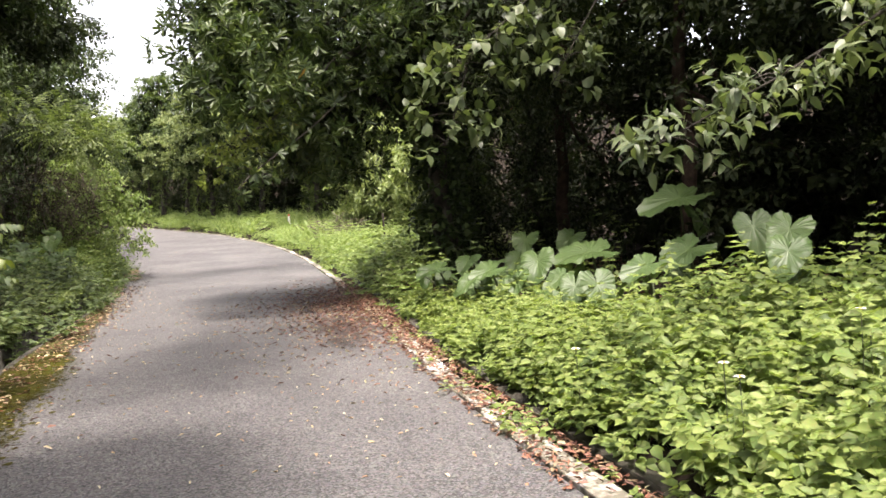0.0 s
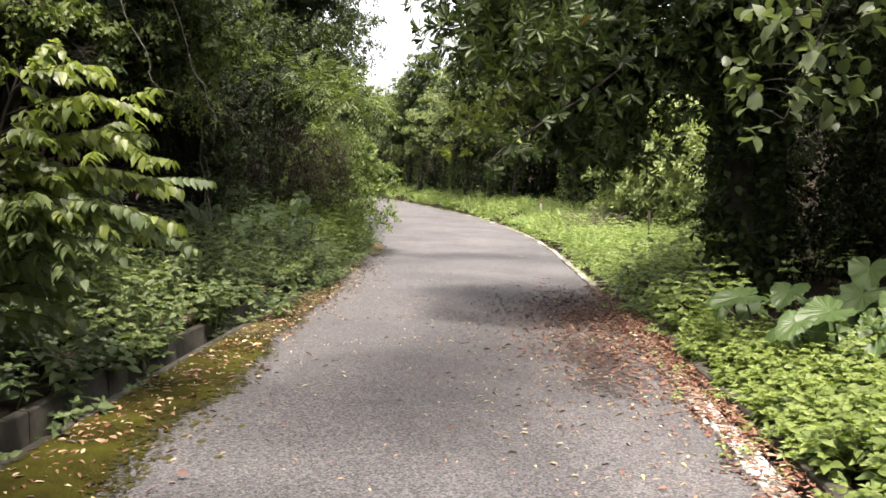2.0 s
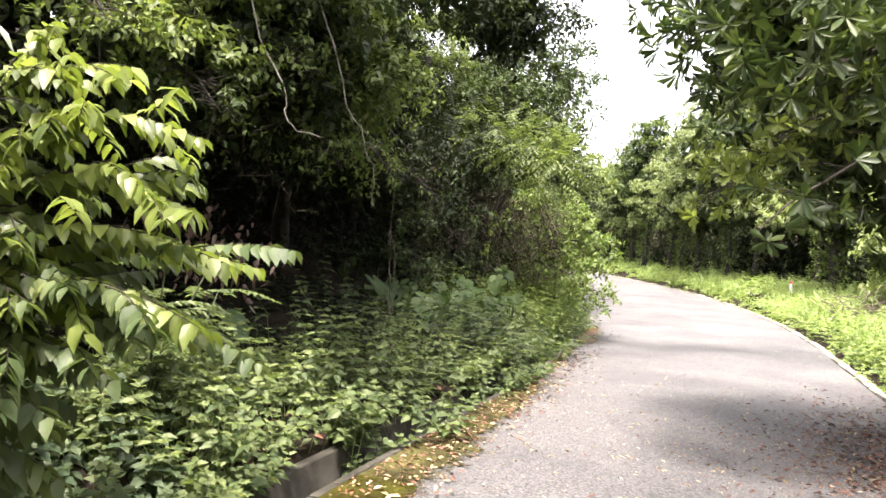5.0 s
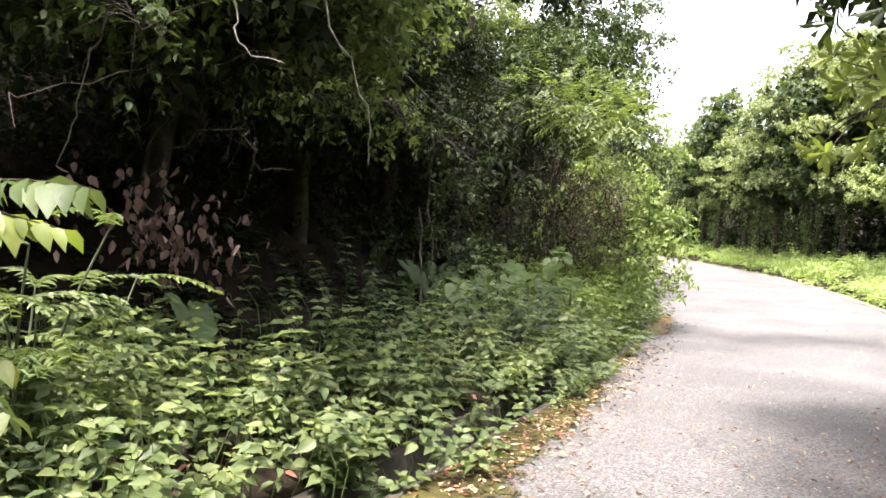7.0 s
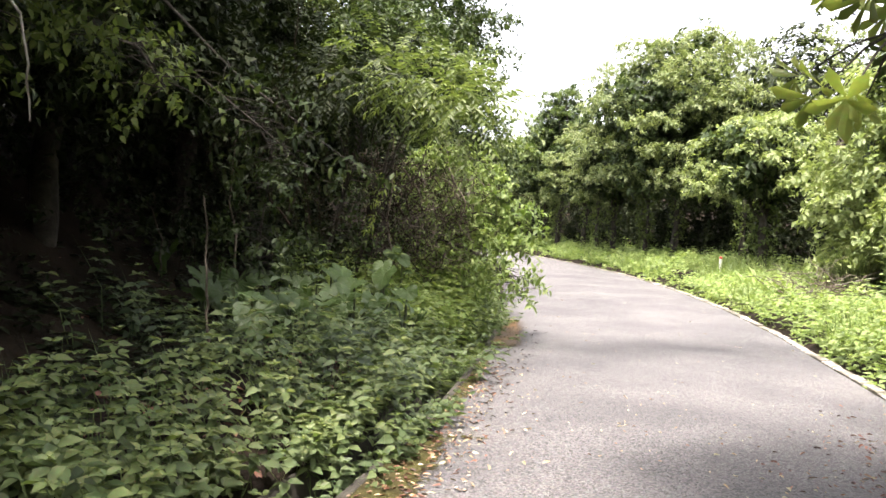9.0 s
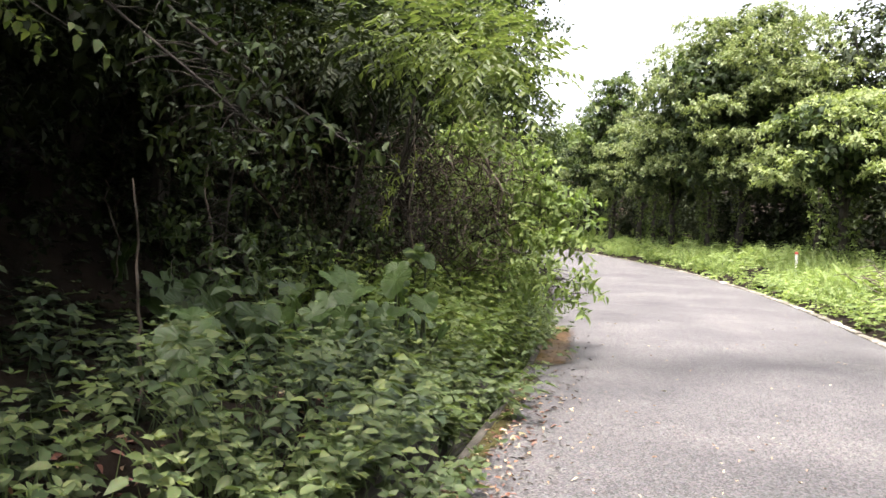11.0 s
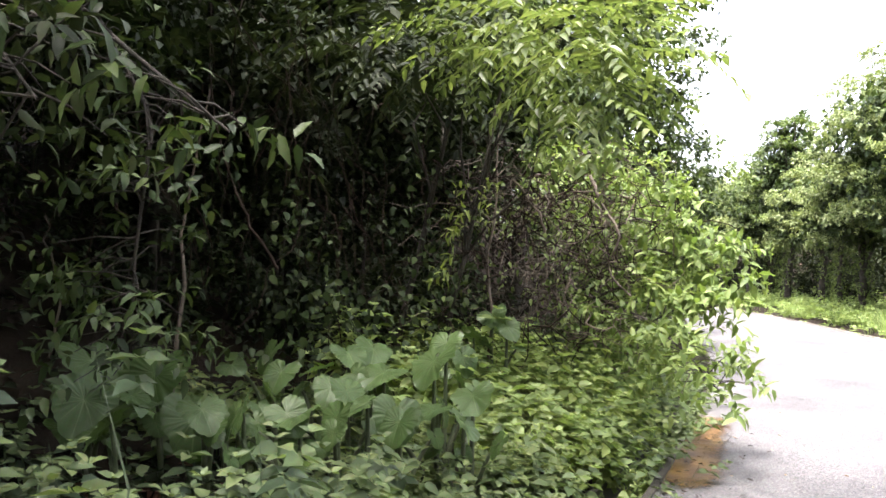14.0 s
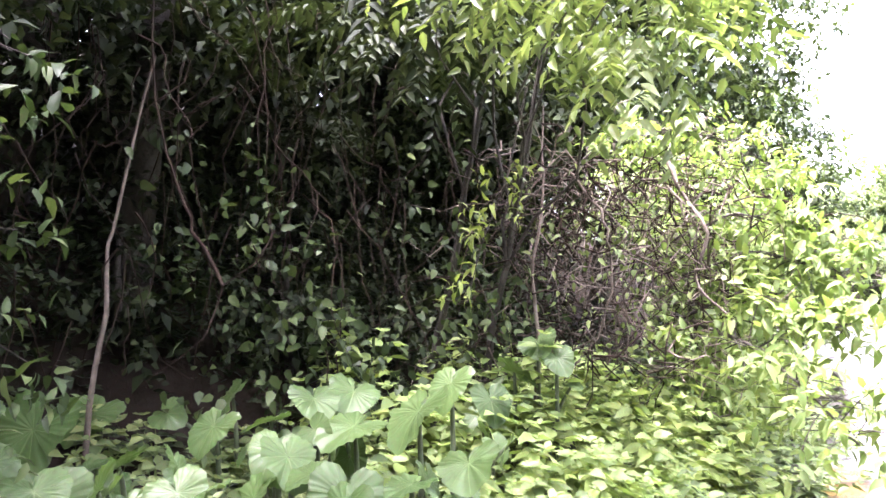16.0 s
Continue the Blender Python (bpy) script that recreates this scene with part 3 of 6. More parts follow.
def build_litter():
    rng = np.random.default_rng(11)
    pts = []
    # the drift under the trees on the right
    while len(pts) < 15000:
        y, d = rng.normal(11.4, 1.7), -abs(rng.normal(0, 0.85)) + 0.5
        if rng.random() < 0.5:
            y, d = rng.uniform(0.5, 15.5), rng.uniform(-0.06, 0.5)
        p = kerb_point(y, d)
        heap = 0.05 * math.exp(-((y - 11.5) / 1.4) ** 2 - ((d + 0.1) / 0.7) ** 2)
        base = road_height(p[0], p[1]) if d < 0 else rise(p[1]) + (0.03 if d < 0.26 else 0.0)
        if 0 < d < 0.2 and rng.random() < (0.85 if y < 3.9 or y > 14.8 else 0.35 if y < 5.2 else 0.03):
            continue
        pts.append((p[0], p[1], base + rng.uniform(0, 0.02) + heap * rng.random()))
    litter("leaf_litter", "drift of red-brown dead leaves along the kerb", LITTER, pts, 0.05, rng)
    # damp mat under the litter
    pts = []
    while len(pts) < 1200:
        y = rng.uniform(-1, 28)
        q = rng.random()
        x = edge_x(y) * (1 - q) + kerb_x(y) * q
        dens = math.exp(-((y - 9.5) / 4.0) ** 2) * (0.25 + 0.75 * q) + 0.035
        if rng.random() < dens:
            pts.append((x, y, float(road_height(x, y))))
    litter("scattered_leaves", "pale tan leaves scattered over the asphalt", SCATTER, pts, 0.042, rng, 0.006, 0.18)
    pts = []
    while len(pts) < 2300:
        y, d = rng.uniform(2, 16.5), -abs(rng.normal(0.05, 0.3))
        if rng.random() > math.exp(-((y - 9.0) / 5.0) ** 2) + 0.15:
            continue
        p = edge_point(y, d)
        pts.append((p[0], p[1], float(road_height(p[0], p[1])) + rng.uniform(0, 0.012)))
    litter("moss_leaves", "brown and tan dead leaves on the moss strip", SCATTER, pts[:900], 0.052, rng, 0.014)
    litter("moss_leaves", "red-brown dead leaves on the moss strip", LITTER, pts[900:], 0.052, rng, 0.014)


build_litter()


def bank_litter():
    rng = np.random.default_rng(12)
    pts = []
    for _ in range(5200):
        y, d = rng.uniform(1.5, 19), rng.uniform(0.6, 4.2)
        p = edge_point(y, d)
        pts.append((p[0], p[1], float(rise(p[1]) + left_h(d)) + rng.uniform(0, 0.03)))
    litter("bank_litter", "brown dead leaves on the dark soil of the bank", LITTER, pts, 0.085, rng, 0.01, 0.5)
    pts = []
    while len(pts) < 420:
        y, d = rng.uniform(13.4, 20.5), 0.02 + abs(rng.normal(0, 0.3))
        p = edge_point(y, -d)
        pts.append((p[0], p[1], float(road_height(p[0], p[1])) + 0.012))
    litter("edge_litter", "small dark rotten leaves along the damp road edge", ROTTEN, pts, 0.05, rng, 0.004, 0.3)
    pts = []
    for _ in range(3000):
        y, d = rng.uniform(-1, 14), rng.uniform(0.6, 6)
        p = kerb_point(y, d)
        pts.append((p[0], p[1], float(rise(p[1]) + right_h(d)) + rng.uniform(0, 0.03)))
    litter("wood_litter", "brown dead leaves on the soil under the wood", LITTER, pts, 0.085, rng, 0.01, 0.5)


bank_litter()


# ---- low plants ----
def herb_patch(name, label, place, hgt, ys, ds, per_m2, height, size, k, mat, seed, shape="nettle", aspect=0.6, keep=None, lean=0.22, tip=None, toward=0.0, face=0.0):
    """Upright leafy stems with leaves in crossed pairs, smaller and lighter at the top, in uneven clumps."""
    rng = np.random.default_rng(seed)
    bushes = int((ys[1] - ys[0]) * (ds[1] - ds[0]) * 6.5)
    at, hs, ax, open_side = [], [], [], []
    for _ in range(bushes):
        cy, cd = rng.uniform(*ys), rng.uniform(*ds)
        lump = 1 + 0.6 * noise.noise(Vector((cy * 0.9, cd * 0.9, seed))) + rng.normal(0, 0.22)
        r = 0.26 * max(lump, 0.5)
        for one in range(int(per_m2 / 6.5)):
            dist, turn_at = math.sqrt(rng.random()), rng.uniform(0, 6.283)
            y, d = cy + r * dist * math.sin(turn_at), max(ds[0], cd + r * dist * math.cos(turn_at))
            if one % 4 == 0:
                y, d = rng.uniform(*ys), rng.uniform(*ds)
            if keep is not None and rng.random() > keep(y, d):
                continue
            p, q, fwd = place(y, d, hgt(d) - 0.02), place(y, d - 0.1, hgt(d) - 0.02), place(y + 0.1, d, hgt(d) - 0.02)
            at.append(p)
            open_side.append((q - p) * 10)
            hs.append(max(0.08, height(y, d) * max(lump, 0.4) * (1.12 - 0.42 * dist ** 2) * rng.uniform(0.8, 1.12)))
            aside = -(q - p) * 10 * math.cos(turn_at) + (fwd - p) * 10 * math.sin(turn_at)
            ax.append(np.array([0, 0, 1.0]) + 0.6 * dist * aside + (q - p) * 10 * toward * max(0.0, 1.0 - max(0.0, d - 0.4) / 0.7) + rng.normal(0, lean * 0.6, 3))
    at, hs, ax = np.array(at), np.array(hs), unit(np.array(ax))
    m, open_side = len(at), np.array(open_side)
    levels = max(2, k // 4)
    sets = {False: [], True: []}
    turn = rng.uniform(0, 6.283, m)
    gap = np.minimum(0.75 / levels, 0.085 / hs)
    for i in range(levels):
        step = levels - 1 - i
        f = 1.0 - gap * step
        size_i = size * (0.55, 1.0, 1.12, 0.95, 0.85)[min(step, 4)]
        rise_i = (0.5, 0.1, -0.12, -0.3, -0.4)[min(step, 4)]
        for q in range(4):
            a = turn + i * 0.785 + q * 1.571 + rng.normal(0, 0.22, m)
            o = np.stack([np.cos(a), np.sin(a), rng.normal(rise_i, 0.16, m)], 1)
            ln = size_i * rng.uniform(0.72, 1.2, m)
            pos = at + ax * (hs * f)[:, None] + o * (0.1 * ln)[:, None]
            o = unit(o) + 0.25 * ax * np.array([1, 1, 0])
            up = np.stack([rng.normal(0, 0.36, m), rng.normal(0, 0.36, m), np.ones(m)], 1) + 0.4 * ax + 1.35 * face * open_side
            sets[step < 2].append(leaf_arrays(shape, pos, o, up, ln, ln * aspect))
    st = leaf_arrays("blade", at, ax, np.tile([[1.0, 0.1, 0.0]], (m, 1)), hs, np.full(m, 0.012))
    if tip is None:
        v, f = joined(sets[False] + sets[True] + [st])
        return tagged(mesh_object(name, v, f, mat), label, "herbs", kind="stuff")
    root = tagged(new(name), label, "herbs", kind="stuff")
    v, f = joined(sets[False] + [st])
    tagged(mesh_object("lower_leaves", v, f, mat, root), kind="stuff")
    v, f = joined(sets[True])
    tagged(mesh_object("young_tips", v, f, tip, root), kind="stuff")
    return root


def bank_top(y, d):
    return 0.42 + 0.2 * min(1.0, (d - 0.4) / 1.0) - 0.12 * max(0.0, d - 1.6) + 0.16 * math.exp(-((y - 13.4) / 1.3) ** 2)


herb_patch("herb_bed", "bright green nettle-like herbs growing behind the kerb", kerb_point, right_h, (-3, 11.2), (0.40, 3.9), 125,
           lambda y, d: (0.34 + 0.40 * min(1.0, (d - 0.4) / 1.8)) * (1.0 if y < 5.5 else max(0.66, 1.0 - 0.18 * (y - 5.5))), 0.088, 16, HERB, 21, aspect=0.68, tip=HERB_TIP, toward=0.55, face=0.45,
           keep=lambda y, d: 1.0 if d < 1.6 + 0.75 * max(0.0, 7.5 - y) - 0.25 * max(0.0, y - 8.5) else 0.05)
herb_patch("herb_bed", "bright green herbs leaning over the kerb", kerb_point, right_h, (-1.5, 10), (0.42, 1.15), 90,
           lambda y, d: 0.30, 0.085, 16, HERB, 37, aspect=0.68, tip=HERB_TIP, toward=0.5, face=0.4)
herb_patch("kerb_weeds", "small bright weeds rooted in the kerb joints", kerb_point, lambda d: 0.03, (0.5, 13), (-0.08, 0.5), 46,
           lambda y, d: 0.07, 0.05, 8, VERGE, 26, keep=lambda y, d: 0.9 if noise.noise(Vector((y * 1.9, 3, 3))) > 0.05 else 0.0)
herb_patch("verge_plants", "sunlit yellow-green creeping plants on the verge", kerb_point, right_h, (10.8, 34), (0.16, 5.6), 54,
           lambda y, d: (0.14 if d < 0.3 else 0.22) + (0.36 + 0.4 * math.exp(-((y - 13.0) / 2.2) ** 2)) * min(1.0, d / 1.5) * (1.0 if y < 24 else 0.62), 0.125, 8, VERGE, 22, "dart", 0.66, toward=0.45, face=0.5, keep=lambda y, d: 1.0 if d < 1.3 + 0.35 * max(0.0, y - 13.0) else 0.04)
herb_patch("verge_plants", "sunlit yellow-green plants on the far verge", kerb_point, right_h, (34, 66), (0.3, 7.5), 17,
           lambda y, d: 0.3 + 0.32 * min(1.0, d / 1.5), 0.2, 8, VERGE, 23, "dart", 0.6, toward=0.3, face=0.4)
# herbs near the sapling: shade is in the leaf colour
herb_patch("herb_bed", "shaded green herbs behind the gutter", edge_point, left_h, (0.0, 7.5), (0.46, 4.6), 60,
           lambda y, d: 0.24 + 0.24 * min(1.0, (d - 0.4) / 1.0), 0.1, 16, HERB_SHADE, 29, aspect=0.7, face=0.3)
herb_patch("herb_bed", "sunlit light green herbs crowding the gutter edge", edge_point, left_h, (7.2, 9.4), (0.46, 3.0), 94,
           bank_top, 0.086, 16, FRESH, 24, aspect=0.6, tip=FRESH_TIP, toward=0.25, face=0.45, keep=lambda y, d: 0.2 if (y < 6.5 and d > 1.0) or d > 2.3 else 1.0)
herb_patch("herb_bed", "green herbs crowding the gutter edge in half shade", edge_point, left_h, (9.4, 13), (0.46, 3.0), 86,
           bank_top, 0.088, 16, FRESH, 30, aspect=0.6, tip=FRESH_TIP, toward=0.4, face=0.45, keep=lambda y, d: 0.06 if d > 1.4 - 0.14 * max(0.0, y - 10.5) + 0.25 * noise.noise(Vector((y * 2, 1, 1))) else 1.0)
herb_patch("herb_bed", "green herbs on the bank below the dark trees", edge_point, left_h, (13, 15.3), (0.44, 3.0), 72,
           lambda y, d: bank_top(y, d) * (1.0 if y < 13.5 or d < 1.1 else 0.6), 0.1, 16, HERB_SHADE, 27, aspect=0.68, tip=FRESH, toward=0.5, face=0.45, keep=lambda y, d: 0.25 if d > (1.1 if y < 13.6 else 1.15) else 1.0)
herb_patch("herb_bed", "green herbs and weeds under the elephant ears", edge_point, left_h, (15.3, 17.1), (0.3, 2.9), 96,
           lambda y, d: (0.36 + 0.36 * min(1.0, (d - 0.3) / 1.3)) * (1.0 if d < 0.9 else 0.68), 0.095, 16, FRESH, 35, aspect=0.7, tip=FRESH_TIP, toward=0.5, face=0.45, keep=lambda y, d: 0.7 if y < 16.6 and d > 1.1 else 1.0)
# light plants, their tones raised further to stand in for sun
herb_patch("herb_bed", "light green herbs crowding the road edge", edge_point, left_h, (17.0, 20.6), (0.3, 2.6), 84,
           lambda y, d: 0.38 + 0.36 * min(1.0, (d - 0.3) / 1.3), 0.12, 16, HERB_TIP, 38, aspect=0.7, tip=VERGE, toward=0.5, face=0.45)
herb_patch("herb_bed", "shaded green herbs beside the wet road edge", edge_point, left_h, (20.6, 24), (0.44, 3.4), 40,
           bank_top, 0.12, 12, HERB_SHADE, 36, tip=FRESH, toward=0.3)
# these herbs get the dark leaf tone in place of shade
herb_patch("herb_bed", "low herbs on the wood floor, leaves toned dark for shade", edge_point, left_h, (9.0, 19.6), (1.7, 4.6), 30,
           lambda y, d: 0.2 + 0.16 * noise.noise(Vector((y, d, 2))), 0.1, 12, SHADE_LEAF, 39, aspect=0.7, toward=0.3, face=0.3)
herb_patch("gutter_herbs", "herbs hanging over the gutter wall", edge_point, lambda d: -0.2 if d < 0.36 else 0.05, (2.0, 23), (0.16, 0.52), 80,
           lambda y, d: (0.55 if d < 0.36 else 0.44) * (1.0 if y > 8 else 0.7), 0.10, 12, FRESH, 28, aspect=0.68, face=0.4,
           keep=lambda y, d: 1.0 if noise.noise(Vector((y * 0.9, 7, 3))) > (-0.3 if y > 11.8 else 0.0 if y > 7.5 else -0.25) else 0.05, lean=0.35, toward=0.5)
herb_patch("herb_bed", "shaded herbs on the bank far along the road", edge_point, left_h, (24, 44), (0.3, 3.0), 22,
           lambda y, d: 0.4, 0.2, 8, HERB_SHADE, 25, "dart")


herb_patch("verge_edge", "low creeping weeds at the edge of the worn kerb", kerb_point, right_h, (11.5, 34), (0.15, 0.62), 130,
           lambda y, d: 0.13, 0.075, 8, VERGE, 33, "dart", 0.6, toward=0.5)


def grass_tufts():
    rng = np.random.default_rng(31)
    at = []
    for _ in range(2600):
        y, d = rng.uniform(16, 60), rng.uniform(0.4, 4.6)
        if noise.noise(Vector((y * 0.35, d * 0.5, 9))) > (-0.1 if 33 < y < 45 and d > 2.2 else 0.25):
            at.append(kerb_point(y, d, right_h(d)))
    at = np.repeat(np.array(at), 7, 0)
    n = len(at)
    at = at + rng.normal(0, 0.05, (n, 3)) * np.array([1, 1, 0])
    d = np.stack([rng.normal(0, 0.35, n), rng.normal(0, 0.35, n), np.ones(n)], 1)
    up = unit(np.stack([rng.normal(0, 1, n), rng.normal(0, 1, n), np.zeros(n)], 1))
    ln = rng.uniform(0.35, 0.8, n) * np.where(np.abs(at[:, 1] - 36) < 4.5, 1.35, 1.0)
    v, f = leaf_arrays("blade", at, d, up, ln, np.full(n, 0.022))
    tagged(mesh_object("grass", v, f, VERGE), "tall light green grass along the verge", "grass", kind="stuff")


grass_tufts()


# ---- elephant ears ----
def ear_surface(th, q, ph):
    """Heart-shaped blade: turn th from the tip, q from the stalk out to the rim."""
    back = abs(th) / math.pi
    rim = (0.40 + 0.27 * math.exp(-(th / 0.6) ** 2) + 0.09 * math.exp(-((abs(th) - 2.5) / 0.5) ** 2)) * (1 - 0.8 * back ** 26)
    rim *= 1 + 0.02 * math.sin(9 * th + ph) + 0.022 * math.cos(22 * th)
    r = q * rim
    x, y = r * math.cos(th), r * math.sin(th)
    z = 0.22 * abs(y) - 0.3 * max(x, 0.0) ** 2 - 0.38 * max(abs(y) - 0.2, 0.0) ** 1.5 - 0.15 * max(-x, 0.0) ** 2
    z += 0.019 * q * math.cos(22 * th + 1.6 * math.sin(3 * th + ph)) + 0.016 * q * math.sin(11 * q + ph) + 0.02 * q * q * math.sin(3 * th + 2 * ph) + 0.022 * q ** 3 * math.sin(5 * th + ph) + 0.018 * q ** 4 * math.sin(11 * th + 2 * ph)
    return x, y, z


def ear_blade(length, rng, wide=1.0):
    ph = rng.uniform(0, 6.28)
    na, nr = 67, 6
    v = [ear_surface(0.0, 0.0, ph)]
    ths = np.linspace(-math.pi * 0.995, math.pi * 0.995, na)
    for j in range(1, nr):
        v += [ear_surface(t, j / (nr - 1), ph) for t in ths]
    f = []
    for i in range(na - 1):
        f.append((0, 1 + i, 2 + i))
        for j in range(nr - 2):
            a, b = 1 + j * na + i, 1 + (j + 1) * na + i
            f += [(a, b, b + 1), (a, b + 1, a + 1)]
    vv, vf = [], []
    for t in (0.0, 0.42, -0.42, 0.9, -0.9, 1.45, -1.45, 2.1, -2.1, 2.7, -2.7):
        w = 0.012 if t == 0.0 else 0.005
        o = len(vv)
        for j in range(7):
            q = 0.02 + 0.92 * j / 6
            x, y, z = ear_surface(t, q, ph)
            k = w * (1 - 0.75 * q)
            vv += [(x - math.sin(t) * k, y + math.cos(t) * k, z + 0.012), (x + math.sin(t) * k, y - math.cos(t) * k, z + 0.012)]
        for j in range(6):
            a = o + 2 * j
            vf += [(a, a + 1, a + 3), (a, a + 3, a + 2)]
    size = np.array([length, length * wide, length])
    return np.array(v) * size, np.array(f), np.array(vv) * size, np.array(vf)


def elephant_ear(base, leaves, seed, label, wide=1.0):
    """leaves: (x, y, z of the blade, length, yaw of the tip, tilt down, roll)."""
    rng = np.random.default_rng(seed)
    root = tagged(new("elephant_ear_plant"), label, "plant", group="elephant ear plants")
    root.location = base
    b = np.asarray(base, float)
    for x, y, z, ln, yaw, tilt, roll in leaves:
        tip = np.array([x, y, z]) - b
        mid = tip * np.array([0.3, 0.3, 0.75])
        t = np.linspace(0, 1, 8)[:, None]
        path = 2 * t * (1 - t) * mid + t * t * tip
        v, f = tube(path, np.linspace(0.02, 0.009, 8), 6)
        mesh_object("stalk", v, f, STEM, root, smooth=True)
        v, f, vv, vf = ear_blade(ln, rng, wide)
        m = pose(*tip, roll, tilt, yaw)
        leaf = mesh_object("leaf", np.array([m @ Vector(p) for p in v]), f, EAR, root, smooth=True)
        mesh_object("vein_web", np.array([m @ Vector(p) for p in vv]), vf, VEIN, leaf, smooth=True)


def near_ears():
    rng = np.random.default_rng(41)
    big = "large-leaved green elephant ear plant among herbs"
    # the larger plants between the herbs and the wood
    for i, (x, y, z, ln, yaw, tilt, roll) in enumerate([
            (-0.08, 9.85, 0.66, 0.46, 205, 8, -14), (0.32, 10.0, 0.74, 0.40, 245, 22, 0), (0.56, 9.3, 0.66, 0.46, 215, 14, -16), (1.16, 9.45, 0.74, 0.52, 258, 38, 8),
            (1.86, 9.65, 0.80, 0.74, 192, 4, -18), (1.29, 7.6, 0.62, 0.36, 245, 46, -10), (1.47, 7.35, 0.66, 0.42, 285, 48, 12), (1.97, 7.45, 0.80, 0.46, 205, 16, -18),
            (2.65, 8.25, 0.88, 0.62, 212, 16, -18), (2.95, 9.5, 1.42, 0.84, 196, 12, -16), (3.15, 6.95, 1.12, 0.5, 228, 34, -12), (3.0, 7.4, 1.14, 0.44, 262, 48, 10), (1.23, 11.4, 0.9, 0.5, 250, 30, 0), (1.91, 11.4, 0.9, 0.5, 230, 25, -15),
            (2.75, 6.1, 1.0, 0.42, 235, 40, -10), (0.3, 9.2, 0.56, 0.34, 230, 30, -8), (0.62, 10.1, 0.64, 0.42, 215, 24, 6), (0.85, 8.9, 0.58, 0.36, 250, 36, 10), (1.05, 10.7, 0.68, 0.46, 235, 26, -10), (1.3, 8.6, 0.6, 0.38, 210, 30, -14)]):
        leaves = [(x, y, z, ln, yaw, tilt, roll)]
        for k in range(1 if ln > 0.54 else 2):
            w = yaw + rng.choice([-1, 1]) * rng.uniform(35, 75)
            leaves.append((x + rng.uniform(-0.25, 0.25), y + rng.uniform(0.05, 0.4), z * rng.uniform(0.62, 0.85), ln * rng.uniform(0.5, 0.75), w, rng.uniform(20, 65), rng.normal(0, 20)))
        elephant_ear((x + 0.15, y + 0.25, 0.1), leaves, 50 + i, big)
    # the bank to the left
    for i, (x, y, z, ln) in enumerate([(-10.01, 14.21, 0.98, 0.52), (-9.0, 14.34, 0.94, 0.44), (-8.69, 15.04, 0.94, 0.25), (-8.66, 15.31, 0.95, 0.22), (-8.38, 15.2, 0.87, 0.24), (-8.6, 15.51, 1.05, 0.26), (-8.62, 15.75, 1.07, 0.28),
                                       (-8.28, 15.55, 0.95, 0.32), (-7.94, 15.67, 1.05, 0.33), (-8.24, 16.09, 1.13, 0.26), (-8.17, 15.16, 0.87, 0.26), (-7.64, 15.71, 0.87, 0.28), (-7.78, 15.21, 0.78, 0.3), (-8.65, 14.61, 0.81, 0.28),
                                       (-8.35, 14.26, 0.77, 0.36), (-8.37, 14.77, 0.83, 0.24), (-8.58, 14.16, 0.82, 0.26), (-8.86, 17.32, 1.29, 0.28), (-8.7, 17.33, 1.2, 0.24), (-8.97, 17.21, 1.09, 0.3), (-8.63, 16.7, 0.97, 0.26),
                                       (-8.06, 14.73, 0.79, 0.26), (-8.28, 14.47, 0.78, 0.24), (-9.7, 14.75, 0.9, 0.34), (-9.35, 15.4, 1.0, 0.28), (-6.7, 9.05, 0.85, 0.4), (-7.2, 12.6, 0.85, 0.34), (-7.5, 12.9, 0.95, 0.3), (-9.26, 14.07, 1.0, 0.4), (-8.71, 13.82, 0.86, 0.34), (-8.3, 13.79, 0.8, 0.28), (-8.17, 14.2, 0.85, 0.25), (-8.09, 14.39, 0.84, 0.24), (-9.5, 14.3, 0.8, 0.34), (-8.09, 14.67, 0.8, 0.24), (-7.96, 14.92, 0.77, 0.26), (-7.7, 15.16, 0.76, 0.25), (-7.71, 15.47, 0.8, 0.24), (-8.03, 15.2, 0.82, 0.22), (-7.54, 15.52, 0.74, 0.22)]):
        ln *= 0.95
        ground = float(rise(y) + left_h(edge_x(y) - x))
        leaves = [(x, y, max(z, ground + 0.2), ln, -42 + rng.normal(0, 38), rng.uniform(8, 58) if abs(x + 7.94) > 0.01 else 40, rng.normal(0, 20))]
        for k in range(1 + i % 2):
            w = -42 + (-1) ** (k + i) * rng.uniform(30, 80)
            leaves.append((x + rng.normal(0, 0.14), y + rng.normal(0, 0.14), ground + max(0.16, (z - ground) * rng.uniform(0.6, 0.9)), ln * rng.uniform(0.45, 0.7), w, rng.uniform(10, 60), rng.normal(0, 22)))
        elephant_ear((x - 0.06, y + 0.08, ground - 0.03), leaves, 70 + i, "elephant ear plant with broad rounded leaves on the bank", 1.28)


near_ears()

